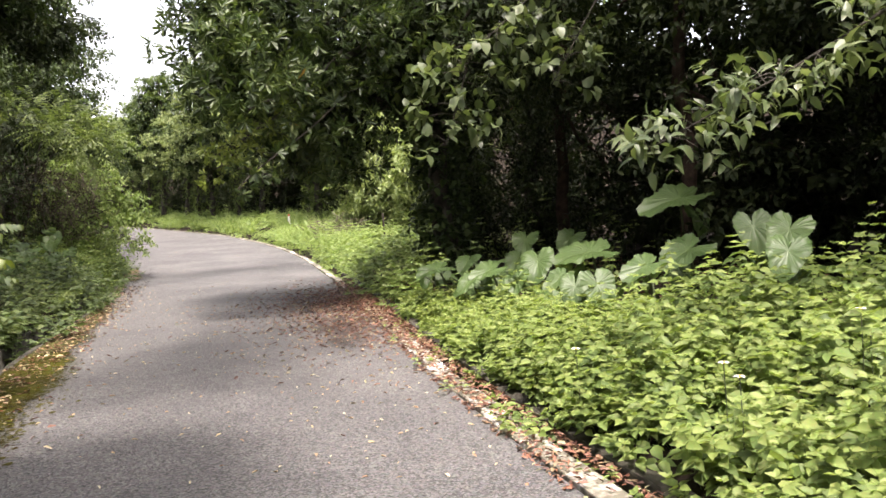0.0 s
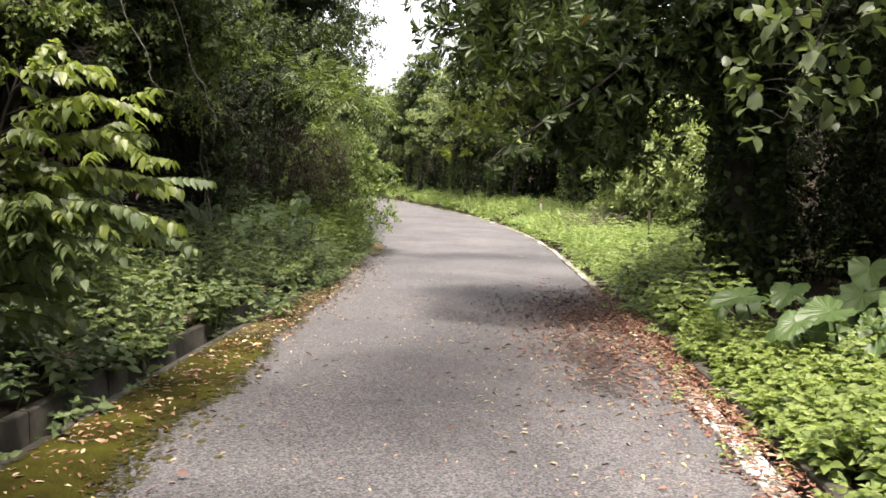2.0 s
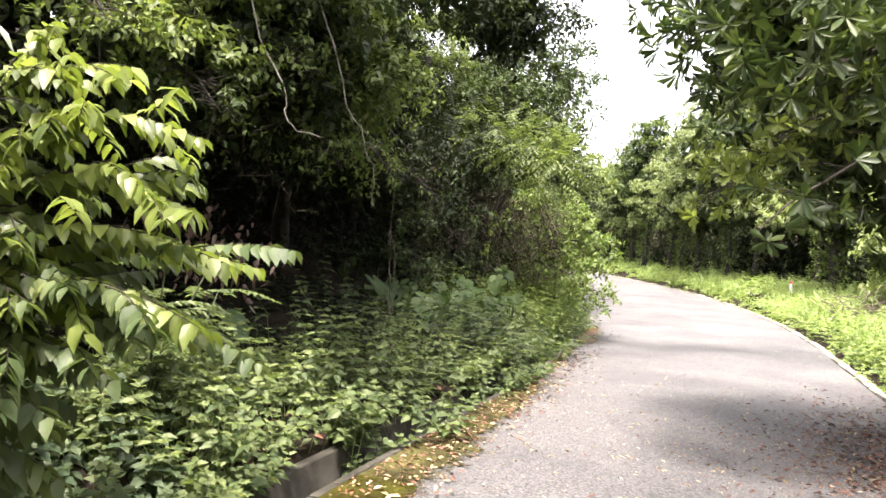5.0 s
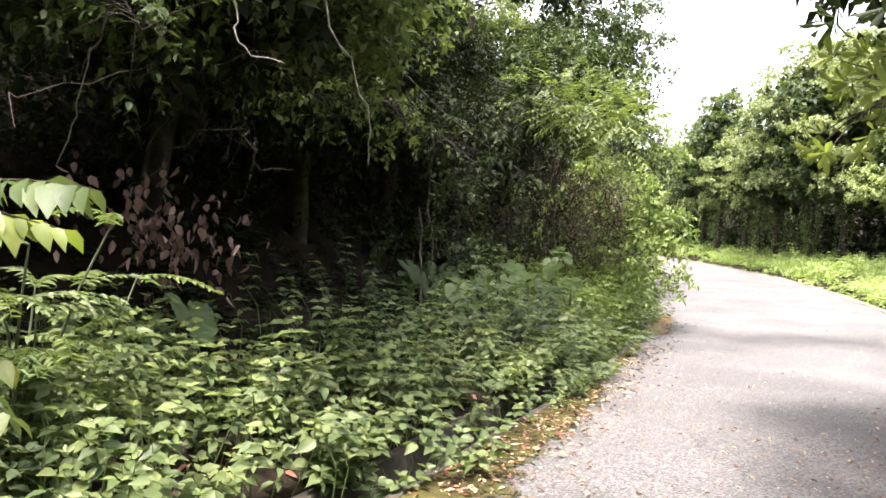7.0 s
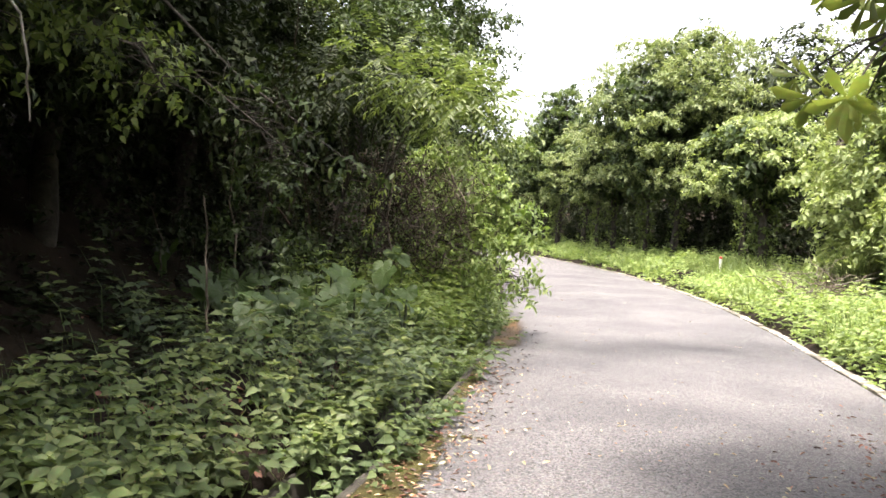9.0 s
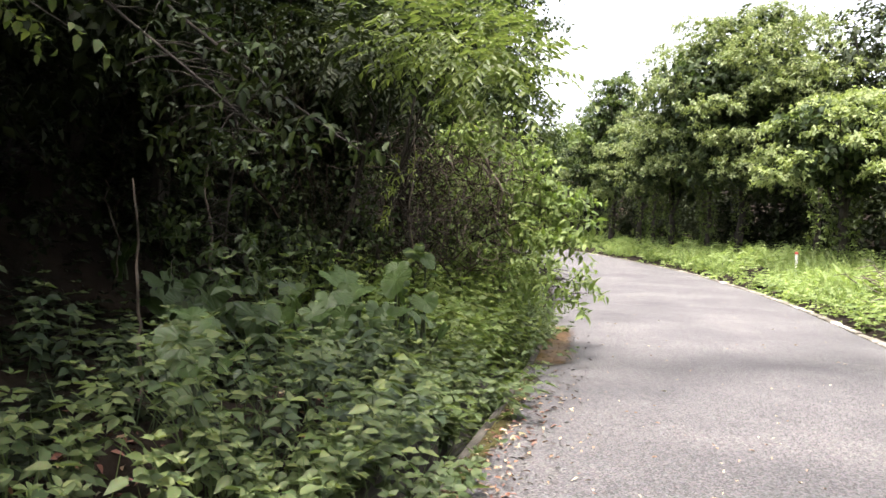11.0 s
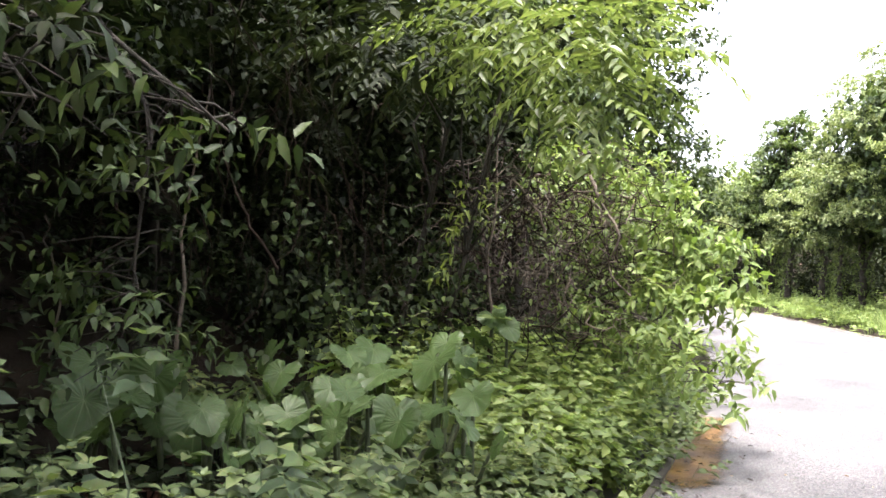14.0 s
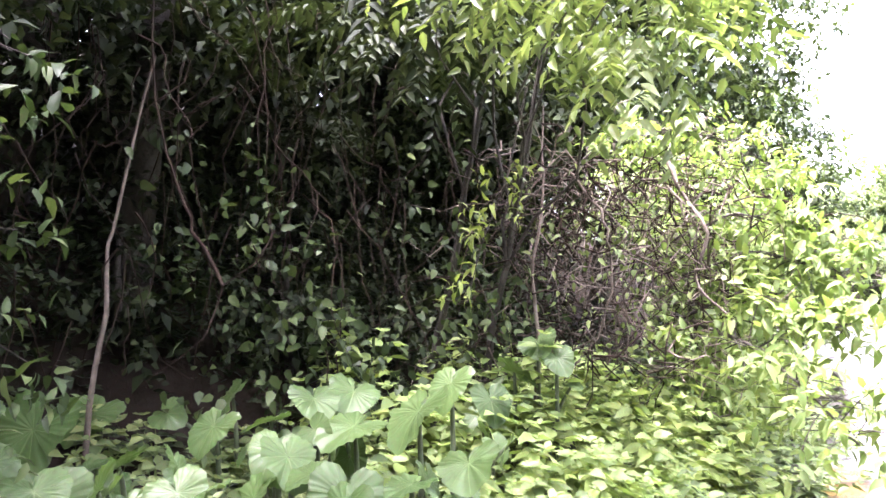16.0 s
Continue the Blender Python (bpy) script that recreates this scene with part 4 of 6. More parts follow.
# ---- trees ----
def crown_arrays(rng, blobs, per_blob, style, k, reach, size, aspect, shape, inner=0.15, sag=0.25, fill=40, upper=0.0):
    """Sprigs over the skins of the blobs (centre, radii, share), and coarser leaves inside them."""
    at, ax, fat = [], [], []
    for c, r, share in blobs:
        n = int(per_blob * share)
        o = unit(rng.normal(0, 1, (n, 3)))
        o[:, 2] = np.where((o[:, 2] < -0.15) & (rng.random(n) < upper), -o[:, 2], o[:, 2])
        rad = np.where(rng.random(n) < inner, rng.uniform(0.35, 0.75, n), rng.uniform(0.78, 1.06, n))
        lump = 1 + 0.26 * np.sin(o[:, 0] * 5 + c[0] * 3) * np.cos(o[:, 1] * 4 + c[1] * 2) + 0.16 * np.sin(o[:, 2] * 7 + c[2])
        at.append(np.asarray(c) + o * np.asarray(r) * (rad * lump)[:, None])
        ax.append(o + np.array([0, 0, 0.15]) + rng.normal(0, 0.35, (n, 3)))
        m = int(fill * share)
        fat.append(np.asarray(c) + unit(rng.normal(0, 1, (m, 3))) * np.asarray(r) * rng.uniform(0.2, 0.72, (m, 1)))
    out = [sprigs(style, rng, np.concatenate(at), np.concatenate(ax), k, reach, size, aspect, shape, sag)]
    if fill:
        p = np.concatenate(fat)
        out.append(sprigs("spiral", rng, p, rng.normal(0, 1, p.shape), 6, 0.3, max(0.13, size * 1.2), 0.6, "dart", 0.2))
    return joined(out)


def lumps(rng, blobs, each, low, high, bare=None):
    """Breaks each large blob into small flat lumps over its skin, thinner on the underside and none towards the slope (bare)."""
    out = []
    for c, r, share in blobs:
        n = max(4, int(each * share))
        for j in range(n):
            up = 1 - 1.75 * (j + 0.5) / n
            a = j * 2.4 + rng.uniform(-0.5, 0.5)
            side = math.sqrt(max(0.04, 1 - up * up)) * rng.uniform(0.78, 1.08)
            q = rng.uniform(low, high)
            if bare is not None and math.cos(a) * side * bare[0] + math.sin(a) * side * bare[1] > 0.3:
                continue
            out.append((np.asarray(c) + np.asarray(r) * np.array([math.cos(a) * side, math.sin(a) * side, up * rng.uniform(0.85, 1.05)]), (q, q, q * 0.5), (q / high) ** 1.6))
    return out


def tree(name, label, base, top, radius, blobs, leaf, seed, per_blob=150, category="tree", group="", limbs=True, bark=None, ivy=None, fill=40, upper=0.0, forks=(4, 8), core=None, lump=None, core_size=0.14, core_leaf=None, ivy_leaf=None):
    """leaf: style, leaves a sprig, reach, size, aspect, shape, material; core: blobs of inner leaves, darker to stand
    in for shade.
    """
    rng = np.random.default_rng(seed)
    root = tagged(new(name), label, category, group)
    root.location = base
    b = np.asarray(base, float)
    style, k, reach, size, aspect, shape, mat = leaf
    top = np.asarray(top, float) - b
    trunk = bent((0, 0, -0.25), top, 9, 0.05 * np.linalg.norm(top) / 5, rng)
    v, f = tube(trunk, np.linspace(radius * 1.15, radius * 0.45, 9), 9)
    mesh_object("trunk", v, f, bark or BARK, root, smooth=True)
    loc = [(np.asarray(c, float) - b, r, s) for c, r, s in blobs]
    if limbs:
        for c, r, s in loc[:9]:
            st = trunk[int(rng.integers(*forks))]
            line = bent(st, c + rng.normal(0, 0.2, 3), 7, 0.09, rng, -0.1)
            v, f = tube(line, np.linspace(radius * 0.42, radius * 0.1, 7), 6)
            mesh_object("limb", v, f, bark or BARK, root, smooth=True)
    if lump:
        loc = lumps(rng, loc, *lump)
    v, f = crown_arrays(rng, loc, per_blob, style, k, reach, size, aspect, shape, fill=fill, upper=upper)
    mesh_object("crown", v, f, mat, root)
    # inner leaves in a darker colour imitate shade in the crown's gaps
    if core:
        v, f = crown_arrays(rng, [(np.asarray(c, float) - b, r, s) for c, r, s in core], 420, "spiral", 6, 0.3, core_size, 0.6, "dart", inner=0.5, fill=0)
        mesh_object("inner_crown", v, f, core_leaf or SHADE_LEAF, root)
    if ivy:
        n = ivy
        t = rng.uniform(0, 1, n)
        p = np.stack([np.interp(t, np.linspace(0, 1, 9), trunk[:, j]) for j in range(3)], 1)
        an = rng.uniform(0, 6.28, n)
        o = np.stack([np.cos(an), np.sin(an), rng.normal(0, 0.2, n)], 1)
        p = p + o * (radius * rng.uniform(0.8, 2.2, n))[:, None]
        v, f = sprigs("spiral", rng, p, o - np.array([0, 0, 0.5]), 4, 0.2, 0.15, 0.7, "dart")
        mesh_object("ivy", v, f, ivy_leaf or FOREST, root, "ivy leaves round the trunk")
    return root


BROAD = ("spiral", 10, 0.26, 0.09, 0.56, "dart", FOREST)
BROAD_LIT = ("spiral", 10, 0.26, 0.09, 0.56, "dart", LIT_LEAF)
COARSE = ("spiral", 8, 0.5, 0.26, 0.55, "dart", WOOD_SHADE)
COARSE_NEAR = ("spiral", 9, 0.45, 0.13, 0.55, "dart", SHADE_LEAF)
IVY = ("spiral", 8, 0.26, 0.075, 0.72, "dart", SHADE_LEAF)
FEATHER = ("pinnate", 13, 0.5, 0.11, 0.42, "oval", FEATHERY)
BROAD_DIM = ("spiral", 9, 0.34, 0.11, 0.52, "dart", WOOD_SHADE)
BROAD_SHADE = ("spiral", 9, 0.28, 0.095, 0.55, "dart", SHADE_LEAF)
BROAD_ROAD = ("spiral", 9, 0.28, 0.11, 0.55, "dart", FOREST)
ROSETTE = ("rosette", 10, 0.3, 0.16, 0.25, "spoon", GLOSS)
FAR = ("spiral", 8, 0.26, 0.15, 0.6, "dart", FOREST_HAZE)
FAR_VINE = ("spiral", 8, 0.26, 0.15, 0.62, "dart", VINE)
FAR_DARK = ("spiral", 8, 0.26, 0.15, 0.58, "dart", FOREST_LIT)


def left_wall():
    rng = np.random.default_rng(61)
    lab = "dense dark broadleaf tree overhanging the bank and gutter"
    # crowns below y 5 overhang unseen, set there to shade road and bank
    for i, (y, near) in enumerate([(-7, 0.6), (-3.5, -1.6), (-0.5, -1.7), (2.0, -1.5), (4.2, 0.9), (6.6, 2.5), (9.0, 1.4), (11.4, 1.5), (13.9, 3.0), (16.6, 3.4), (19.4, 3.1), (22.0, 2.8)]):
        base = edge_point(y, 4.2 + rng.uniform(-0.4, 0.5), 1.2)
        blobs = []
        for dd, zz, r, sh in ((near + 0.5, 3.2 if near > 0.6 else 4.8, 0.95, 1.0 if near > 0.6 else 2.2), (near + 1.1, 4.4 if near > 0.6 else 5.0, 1.25, 1.4 if near > 0.6 else 2.4), (near + 2.2, 5.7, 1.7, 1.7), (near + 1.7 if near > 0.6 else 2.3, 3.1, 1.2, 1.1), (4.8, 6.9, 1.9, 0.9), (4.6, 4.4, 1.6, 0.8), (5.4, 3.6, 1.3, 0.35)):
            p = edge_point(y + rng.normal(0, 0.6), dd + rng.normal(0, 0.15), zz + rng.normal(0, 0.2))
            blobs.append((p, (r, r * 1.3, r * 0.85), sh))
        if 8 < y < 14.5:
            blobs += [(edge_point(y + 0.3, 0.9, 4.9), (0.7, 0.9, 0.45), 0.55)]
        # leaf tone per tree imitates sun and shade along the bank
        kind = COARSE if y < 0 else (BROAD_SHADE if i in (8, 9, 10) else BROAD if i == 7 else BROAD_LIT)
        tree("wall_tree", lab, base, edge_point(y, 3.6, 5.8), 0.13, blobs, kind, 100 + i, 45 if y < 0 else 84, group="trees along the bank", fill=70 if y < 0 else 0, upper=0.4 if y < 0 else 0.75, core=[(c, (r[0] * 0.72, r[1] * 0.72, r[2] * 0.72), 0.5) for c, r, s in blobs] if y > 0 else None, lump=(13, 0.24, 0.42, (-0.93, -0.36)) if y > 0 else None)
    # high crowns over the bank, added mostly above the view to shade it
    for i, (y, spots) in enumerate([(12.0, ((3.0, 7.2), (4.4, 7.6))), (14.3, ((2.5, 7.5), (4.2, 7.4), (5.4, 7.6))), (17.2, ((4.4, 7.4), (5.4, 7.8)))]):
        blobs = [(edge_point(y + rng.normal(0, 0.4), dd, zz), (1.4, 1.7, 0.9), 1.0) for dd, zz in spots]
        tree("shading_tree", "tall tree added high over the bank to shade it", edge_point(y + 0.8, 5.2, 2.0), edge_point(y, 3.6, 7.2), 0.17, blobs, ("spiral", 9, 0.4, 0.13, 0.52, "dart", LIT_LEAF), 180 + i, 150, group="tall trees over the bank", fill=90 if y < 13 else 300)
    # long limbs high over the road, added out of view to cast shade on it
    for i, (y, spots) in enumerate([(5.5, ((-1.2, 7.2, -1.0), (-1.9, 7.4, 0.1), (-2.6, 7.6, 1.0), (-2.0, 7.3, -1.0))), (16.0, ((-1.5, 8.7, -0.1), (-2.6, 8.8, 0.5), (-3.7, 8.9, 0.9)))]):
        blobs = [(edge_point(y + dy, dd, zz), (0.75, 0.75, 0.3), 1.0) for dd, zz, dy in spots]
        tree("shading_tree", "tall tree added out of view to shade the road", edge_point(y, 5.0, 1.8), edge_point(y, 3.0, 8.4), 0.14, blobs, ("spiral", 9, 0.4, 0.17, 0.52, "dart", FOREST), 190 + i, 62, group="tall trees over the bank", fill=22, forks=(8, 9))
    # second row up the slope
    for i, y in enumerate(np.arange(-6, 30, 3.0)):
        blobs = [(edge_point(y + rng.normal(0, 0.5), dd, zz), (r, r * 1.3, r * 0.9), 1.0) for dd, zz, r in ((6.4, 3.6, 1.6), (6.6, 6.0, 1.9), (7.6, 8.0, 2.0), (6.2, 1.9, 1.1))]
        tree("slope_tree", "dark tree standing up the slope behind the bank", edge_point(y, 7.2, 2.9), edge_point(y, 7.0, 7.5), 0.14, blobs, COARSE_NEAR if y > 4 else COARSE, 170 + i, 190 if y > 4 else 60, group="trees up the slope", fill=120 if y > 4 else 50)
    # low scrub at the foot of the bank, shade put into its leaf colour
    for i, y in enumerate(np.arange(-1, 22, 1.4)):
        d = (4.9 if y < 12.5 else 4.4) + rng.uniform(-0.25, 0.35)
        p = edge_point(y, d, 0.9)
        blobs = [(edge_point(y + rng.normal(0, 0.4), d - 0.1 + rng.normal(0, 0.2), 1.5 + rng.normal(0, 0.2)), (0.7, 1.0, 0.8), 1.0),
                 (edge_point(y + 0.9, d + 0.3, 2.3), (0.7, 1.1, 0.8), 1.0)]
        tree("bank_shrub", "ivy-clad bank-foot shrub with leaves toned dark for shade", p, edge_point(y, d, 2.0), 0.04, blobs, IVY, 130 + i, 110, "shrub", "shrubs on the bank", fill=25)
    for i, (y, d) in enumerate([(4.6, 3.3), (5.6, 3.1), (6.7, 3.3), (3.4, 3.0)]):
        blobs = [(edge_point(y, d, 1.2), (0.6, 0.8, 0.6), 1.0), (edge_point(y + 0.3, d + 0.2, 2.1), (0.6, 0.8, 0.6), 1.0), (edge_point(y - 0.2, d + 0.3, 3.0), (0.6, 0.8, 0.6), 0.9)]
        tree("bank_shrub", "leafy shrub hung with vines under the dark trees", edge_point(y, d + 0.3, 0.6), edge_point(y, d + 0.2, 2.2), 0.04, blobs, ("spiral", 8, 0.24, 0.085, 0.66, "ovate", FOREST_LIT), 350 + i, 80, "shrub", "shrubs on the bank", fill=10)
    blobs = [(edge_point(5.8, 1.5, 0.95), (0.35, 0.4, 0.25), 0.8), (edge_point(5.4, 1.8, 1.25), (0.35, 0.4, 0.25), 0.8), (edge_point(6.3, 1.7, 0.8), (0.35, 0.4, 0.25), 0.7), (edge_point(5.1, 1.5, 0.75), (0.35, 0.4, 0.25), 0.7)]
    tree("bank_shrub", "low twiggy shrub with small green leaves beside the sapling", edge_point(5.7, 1.8, 0.2), edge_point(5.7, 1.7, 0.9), 0.02, blobs, ("spiral", 8, 0.17, 0.07, 0.55, "ovate", FRESH), 360, 75, "shrub", "shrubs on the bank", fill=0)
    for i, (y, d) in enumerate([(17.6, 3.5), (18.8, 3.3), (20.0, 3.4), (21.2, 3.2), (16.4, 3.9)]):
        blobs = [(edge_point(y, d, 1.3), (0.7, 0.9, 0.8), 1.0), (edge_point(y + 0.3, d + 0.5, 2.3), (0.7, 0.9, 0.8), 1.0)]
        tree("bank_shrub", "ivy-clad bank-foot shrub with leaves toned dark for shade", edge_point(y, d, 0.7), edge_point(y, d, 2.0), 0.04, blobs, IVY, 155 + i, 170, "shrub", "shrubs on the bank", fill=60)
    # feathery branches, sunlit ones toned light and shaded ones dark, and the bush that leans over the road
    blobs = [((-7.35, 16.55, 3.2), (0.5, 0.5, 0.15), 0.8), ((-7.55, 16.8, 2.95), (0.35, 0.4, 0.12), 0.4), ((-7.95, 16.4, 3.45), (0.5, 0.6, 0.16), 0.8), ((-7.9, 16.9, 3.6), (0.5, 0.6, 0.2), 0.7),
             ((-8.5, 16.7, 3.85), (0.6, 0.7, 0.25), 0.8)]
    tree("feathery_tree", "feathery tree with yellow-green leaves toned bright as if sunlit", edge_point(18.3, 2.3, 0.5), (-8.9, 17.4, 3.4), 0.03, blobs, FEATHER, 150, 60, fill=0)
    blobs = [((-9.5, 16.8, 3.6), (0.6, 0.8, 0.4), 0.9), ((-10.0, 18.0, 4.2), (0.7, 0.8, 0.5), 0.9), ((-9.2, 16.4, 3.6), (0.7, 0.9, 0.35), 0.8)]
    tree("feathery_tree", "shaded tree with drooping feathery leaves over the bank", (-10.2, 17.4, 0.9), (-9.4, 17.3, 3.5), 0.035, blobs, ("pinnate", 11, 0.42, 0.12, 0.42, "oval", SHADE_LEAF), 154, 75, fill=14)
    blobs = [(edge_point(20.3, 0.8, 2.0), (0.55, 0.7, 0.35), 0.8), (edge_point(20.8, 0.85, 1.3), (0.55, 0.7, 0.4), 0.8), (edge_point(20.0, 1.0, 2.6), (0.6, 0.7, 0.3), 0.8), (edge_point(21.3, 0.9, 0.75), (0.6, 0.9, 0.4), 0.8),
             (edge_point(21.6, 1.0, 2.4), (0.7, 0.9, 0.5), 0.9), (edge_point(22.4, 1.1, 1.5), (0.8, 1.2, 0.7), 1.1), (edge_point(20.0, 0.6, 0.8), (0.4, 0.6, 0.3), 0.5)]
    tree("roadside_bush", "light green bush leaning over the wet road edge", edge_point(21.2, 1.6, 0.3), edge_point(21.2, 1.1, 2.0), 0.05, blobs, ("spiral", 9, 0.3, 0.1, 0.52, "oval", HERB), 151, 130, "bush", fill=25)
    blobs = [(edge_point(20.4, 2.7, 3.4), (1.3, 1.6, 1.0), 1.0), (edge_point(21.8, 2.4, 4.6), (1.5, 1.8, 1.2), 1.3), (edge_point(23.5, 2.2, 5.6), (1.7, 2.0, 1.5), 1.4),
             (edge_point(24.5, 2.5, 7.0), (2.0, 2.2, 1.6), 1.4), (edge_point(25.0, 1.7, 3.4), (1.5, 2, 1.5), 1.4), (edge_point(26.5, 1.7, 1.6), (1.2, 2, 1.2), 1.2)]
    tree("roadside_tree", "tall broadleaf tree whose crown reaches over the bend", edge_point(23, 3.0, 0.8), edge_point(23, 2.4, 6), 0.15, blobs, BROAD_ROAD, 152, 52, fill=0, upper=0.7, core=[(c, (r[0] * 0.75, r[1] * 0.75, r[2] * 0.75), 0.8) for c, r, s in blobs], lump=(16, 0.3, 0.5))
    for i, y in enumerate([29, 33, 37.5, 42, 47, 53]):
        blobs = [(edge_point(y + rng.normal(0, 0.8), dd, zz), (r, r * 1.2, r * 0.85), 1.0) for dd, zz, r in ((1.3, 2.2, 1.4), (1.6, 4.3, 1.8), (3.2, 6.2, 2.2), (4.5, 4, 2.2), (2.0, 1.2, 1.2))]
        tree("wall_tree", lab, edge_point(y, 3.6, 0.8), edge_point(y, 3.2, 6), 0.16, blobs, FAR_DARK, 160 + i, 40, group="trees along the bank", fill=0, upper=0.8, core=[(c, (r[0] * 0.75, r[1] * 0.75, r[2] * 0.75), 0.4) for c, r, s in blobs], lump=(12, 0.45, 0.75))


left_wall()


def right_forest():
    rng = np.random.default_rng(62)
    lab = "dark shady broadleaf tree behind the elephant ears"
    for i, (y, d, near) in enumerate([(-6, 5.5, 0), (-2.5, 5.9, 0), (0.8, 6.2, 1), (3.8, 5.8, 1), (6.6, 5.0, 1), (9.4, 4.2, 1), (12.4, 3.7, 1), (5.0, 8, 0), (9.5, 7.5, 0), (0.5, 9, 0), (13.5, 7.5, 0), (-5, 9, 0), (12, 11, 0), (5, 12, 0)]):
        blobs = []
        for dd, zz, r, sh in ((d - 0.9, 3.9, 1.2, 1.2), (d - 0.3, 5.4, 1.6, 1.4), (d + 0.6, 3.4, 1.8, 1.2), (d + 0.4, 7.0, 2.2, 1.5), (d + 0.8, 1.7, 1.5, 1.0), (d + 2.0, 1.2, 1.4, 0.8)):
            blobs.append((kerb_point(y + rng.normal(0, 0.7), dd + rng.normal(0, 0.2), zz + rng.normal(0, 0.25)), (r, r * 1.3, r * 0.8), sh))
        # trunks get the darkened bark, as if lost in the wood's shade
        tree("forest_tree", lab, kerb_point(y, d, 0.1), kerb_point(y, d, 6), 0.11, blobs, BROAD_DIM if near else COARSE, 200 + i, 200 if near else 60, group="trees of the near wood", fill=60, bark=SHADE_BARK)
    # unseen high crowns, added to keep the wood dark
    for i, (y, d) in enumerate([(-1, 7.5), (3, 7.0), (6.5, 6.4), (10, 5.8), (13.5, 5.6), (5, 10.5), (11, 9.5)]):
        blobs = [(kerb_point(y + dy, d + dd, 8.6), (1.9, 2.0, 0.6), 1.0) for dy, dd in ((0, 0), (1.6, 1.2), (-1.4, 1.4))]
        tree("shading_tree", "tall tree added out of view to darken the wood", kerb_point(y, d + 3.0, 0.2), kerb_point(y, d + 1.5, 8.4), 0.15, blobs, ("spiral", 8, 0.5, 0.24, 0.55, "dart", SHADE_LEAF), 280 + i, 150, group="tall trees of the wood", fill=120, bark=SHADE_BARK)
    # the big glossy-leaved tree over the road
    blobs = [((-2.6, 10.4, 3.3), (0.9, 0.9, 0.7), 1.0), ((-2.9, 11.3, 4.3), (1.1, 1.2, 0.9), 1.2), ((-1.8, 11.3, 2.8), (0.9, 0.9, 0.7), 1.0), ((-1.1, 12.1, 3.7), (1.2, 1.2, 0.9), 1.2),
             ((-0.3, 12.7, 4.9), (1.5, 1.5, 1.1), 1.3), ((-2.1, 12.0, 5.5), (1.4, 1.4, 1.1), 1.2), ((0.6, 11.6, 4.4), (1.4, 1.4, 1.1), 1.2),
             ((-0.9, 13.8, 5.8), (1.6, 1.6, 1.2), 1.3), ((-2.0, 13.4, 4.2), (1.2, 1.2, 0.9), 1.0), ((0.3, 13.8, 3.0), (1.1, 1.2, 0.9), 1.0), ((-1.2, 10.6, 4.6), (1.1, 1.1, 0.9), 1.0),
             ((-2.7, 11.7, 3.4), (0.65, 0.7, 0.6), 0.8), ((-2.2, 12.0, 2.6), (0.7, 0.7, 0.5), 0.8), ((-3.0, 12.0, 4.2), (0.8, 0.9, 0.7), 1.0), ((-2.2, 12.2, 3.4), (0.9, 0.9, 0.7), 1.0), ((-1.6, 12.0, 2.2), (0.7, 0.7, 0.4), 0.7)]
    tree("glossy_tree", "big vine-clad tree with whorled glossy leaves over the road", (0.15, 13.6, 0.1), (-0.3, 13.0, 5.0), 0.2, blobs, ROSETTE, 230, 165, ivy=900, fill=10, core=[((-1.0, 12.2, 3.9), (1.0, 1.0, 0.8), 0.7), ((-0.4, 13.2, 5.0), (1.2, 1.2, 0.9), 0.8), ((0.3, 12.4, 4.3), (1.0, 1.0, 0.8), 0.7), ((-1.8, 12.6, 4.9), (1.0, 1.0, 0.8), 0.6), ((-2.6, 12.2, 3.6), (0.9, 0.7, 0.6), 0.8), ((-1.9, 12.5, 2.8), (0.8, 0.7, 0.5), 0.7), ((-2.9, 12.1, 4.6), (0.8, 0.8, 0.6), 0.7)])
    # dark vine-clad trees behind it
    for i, (x, y, h) in enumerate([(0.4, 16.5, 6.5), (0.2, 20.5, 7.5), (2.2, 18.5, 8.0)]):
        blobs = [((x - 0.2, y, h * 0.85), (1.5, 1.5, 1.2), 1.3), ((x + 0.8, y - 0.6, h * 0.6), (1.4, 1.5, 1.3), 1.2), ((x + 0.2, y - 0.4, h * 0.35), (0.8, 0.9, 1.1), 1.0), ((x + 0.6, y + 0.4, 1.0), (0.9, 1.0, 0.9), 0.9)]
        tree("vine_clad_tree", "dark tree wrapped in vines at the end of the verge", (x, y, 0.2), (x, y, h * 0.8), 0.18, blobs, BROAD_DIM, 233 + i, 240, ivy=900, fill=70)
    # vine-hung scrub beside it
    blobs = [((-3.0, 29.6, 2.2), (1.2, 1.2, 0.8), 1.0), ((-2.2, 28.6, 2.9), (1.3, 1.3, 0.8), 1.0), ((-3.0, 30.4, 3.5), (1.3, 1.3, 0.7), 1.0), ((-1.8, 27.6, 1.6), (1.1, 1.1, 0.9), 1.0), ((-2.5, 29.4, 5.2), (1.3, 1.3, 0.9), 1.0),
             ((-2.8, 28.8, 1.2), (0.9, 0.9, 0.6), 0.8), ((-1.6, 28.6, 4.2), (1.5, 1.5, 0.7), 1.0), ((-1.0, 26.4, 2.6), (1.3, 1.3, 1.2), 1.0), ((-0.5, 24.6, 2.0), (1.2, 1.2, 1.4), 1.0)]
    tree("vine_thicket", "light green vine thicket beside the verge", (-2.4, 29.2, 0.3), (-2.4, 29.0, 3), 0.07, blobs, ("spiral", 8, 0.32, 0.17, 0.6, "oval", VINE), 231, 190, "thicket", upper=0.6)
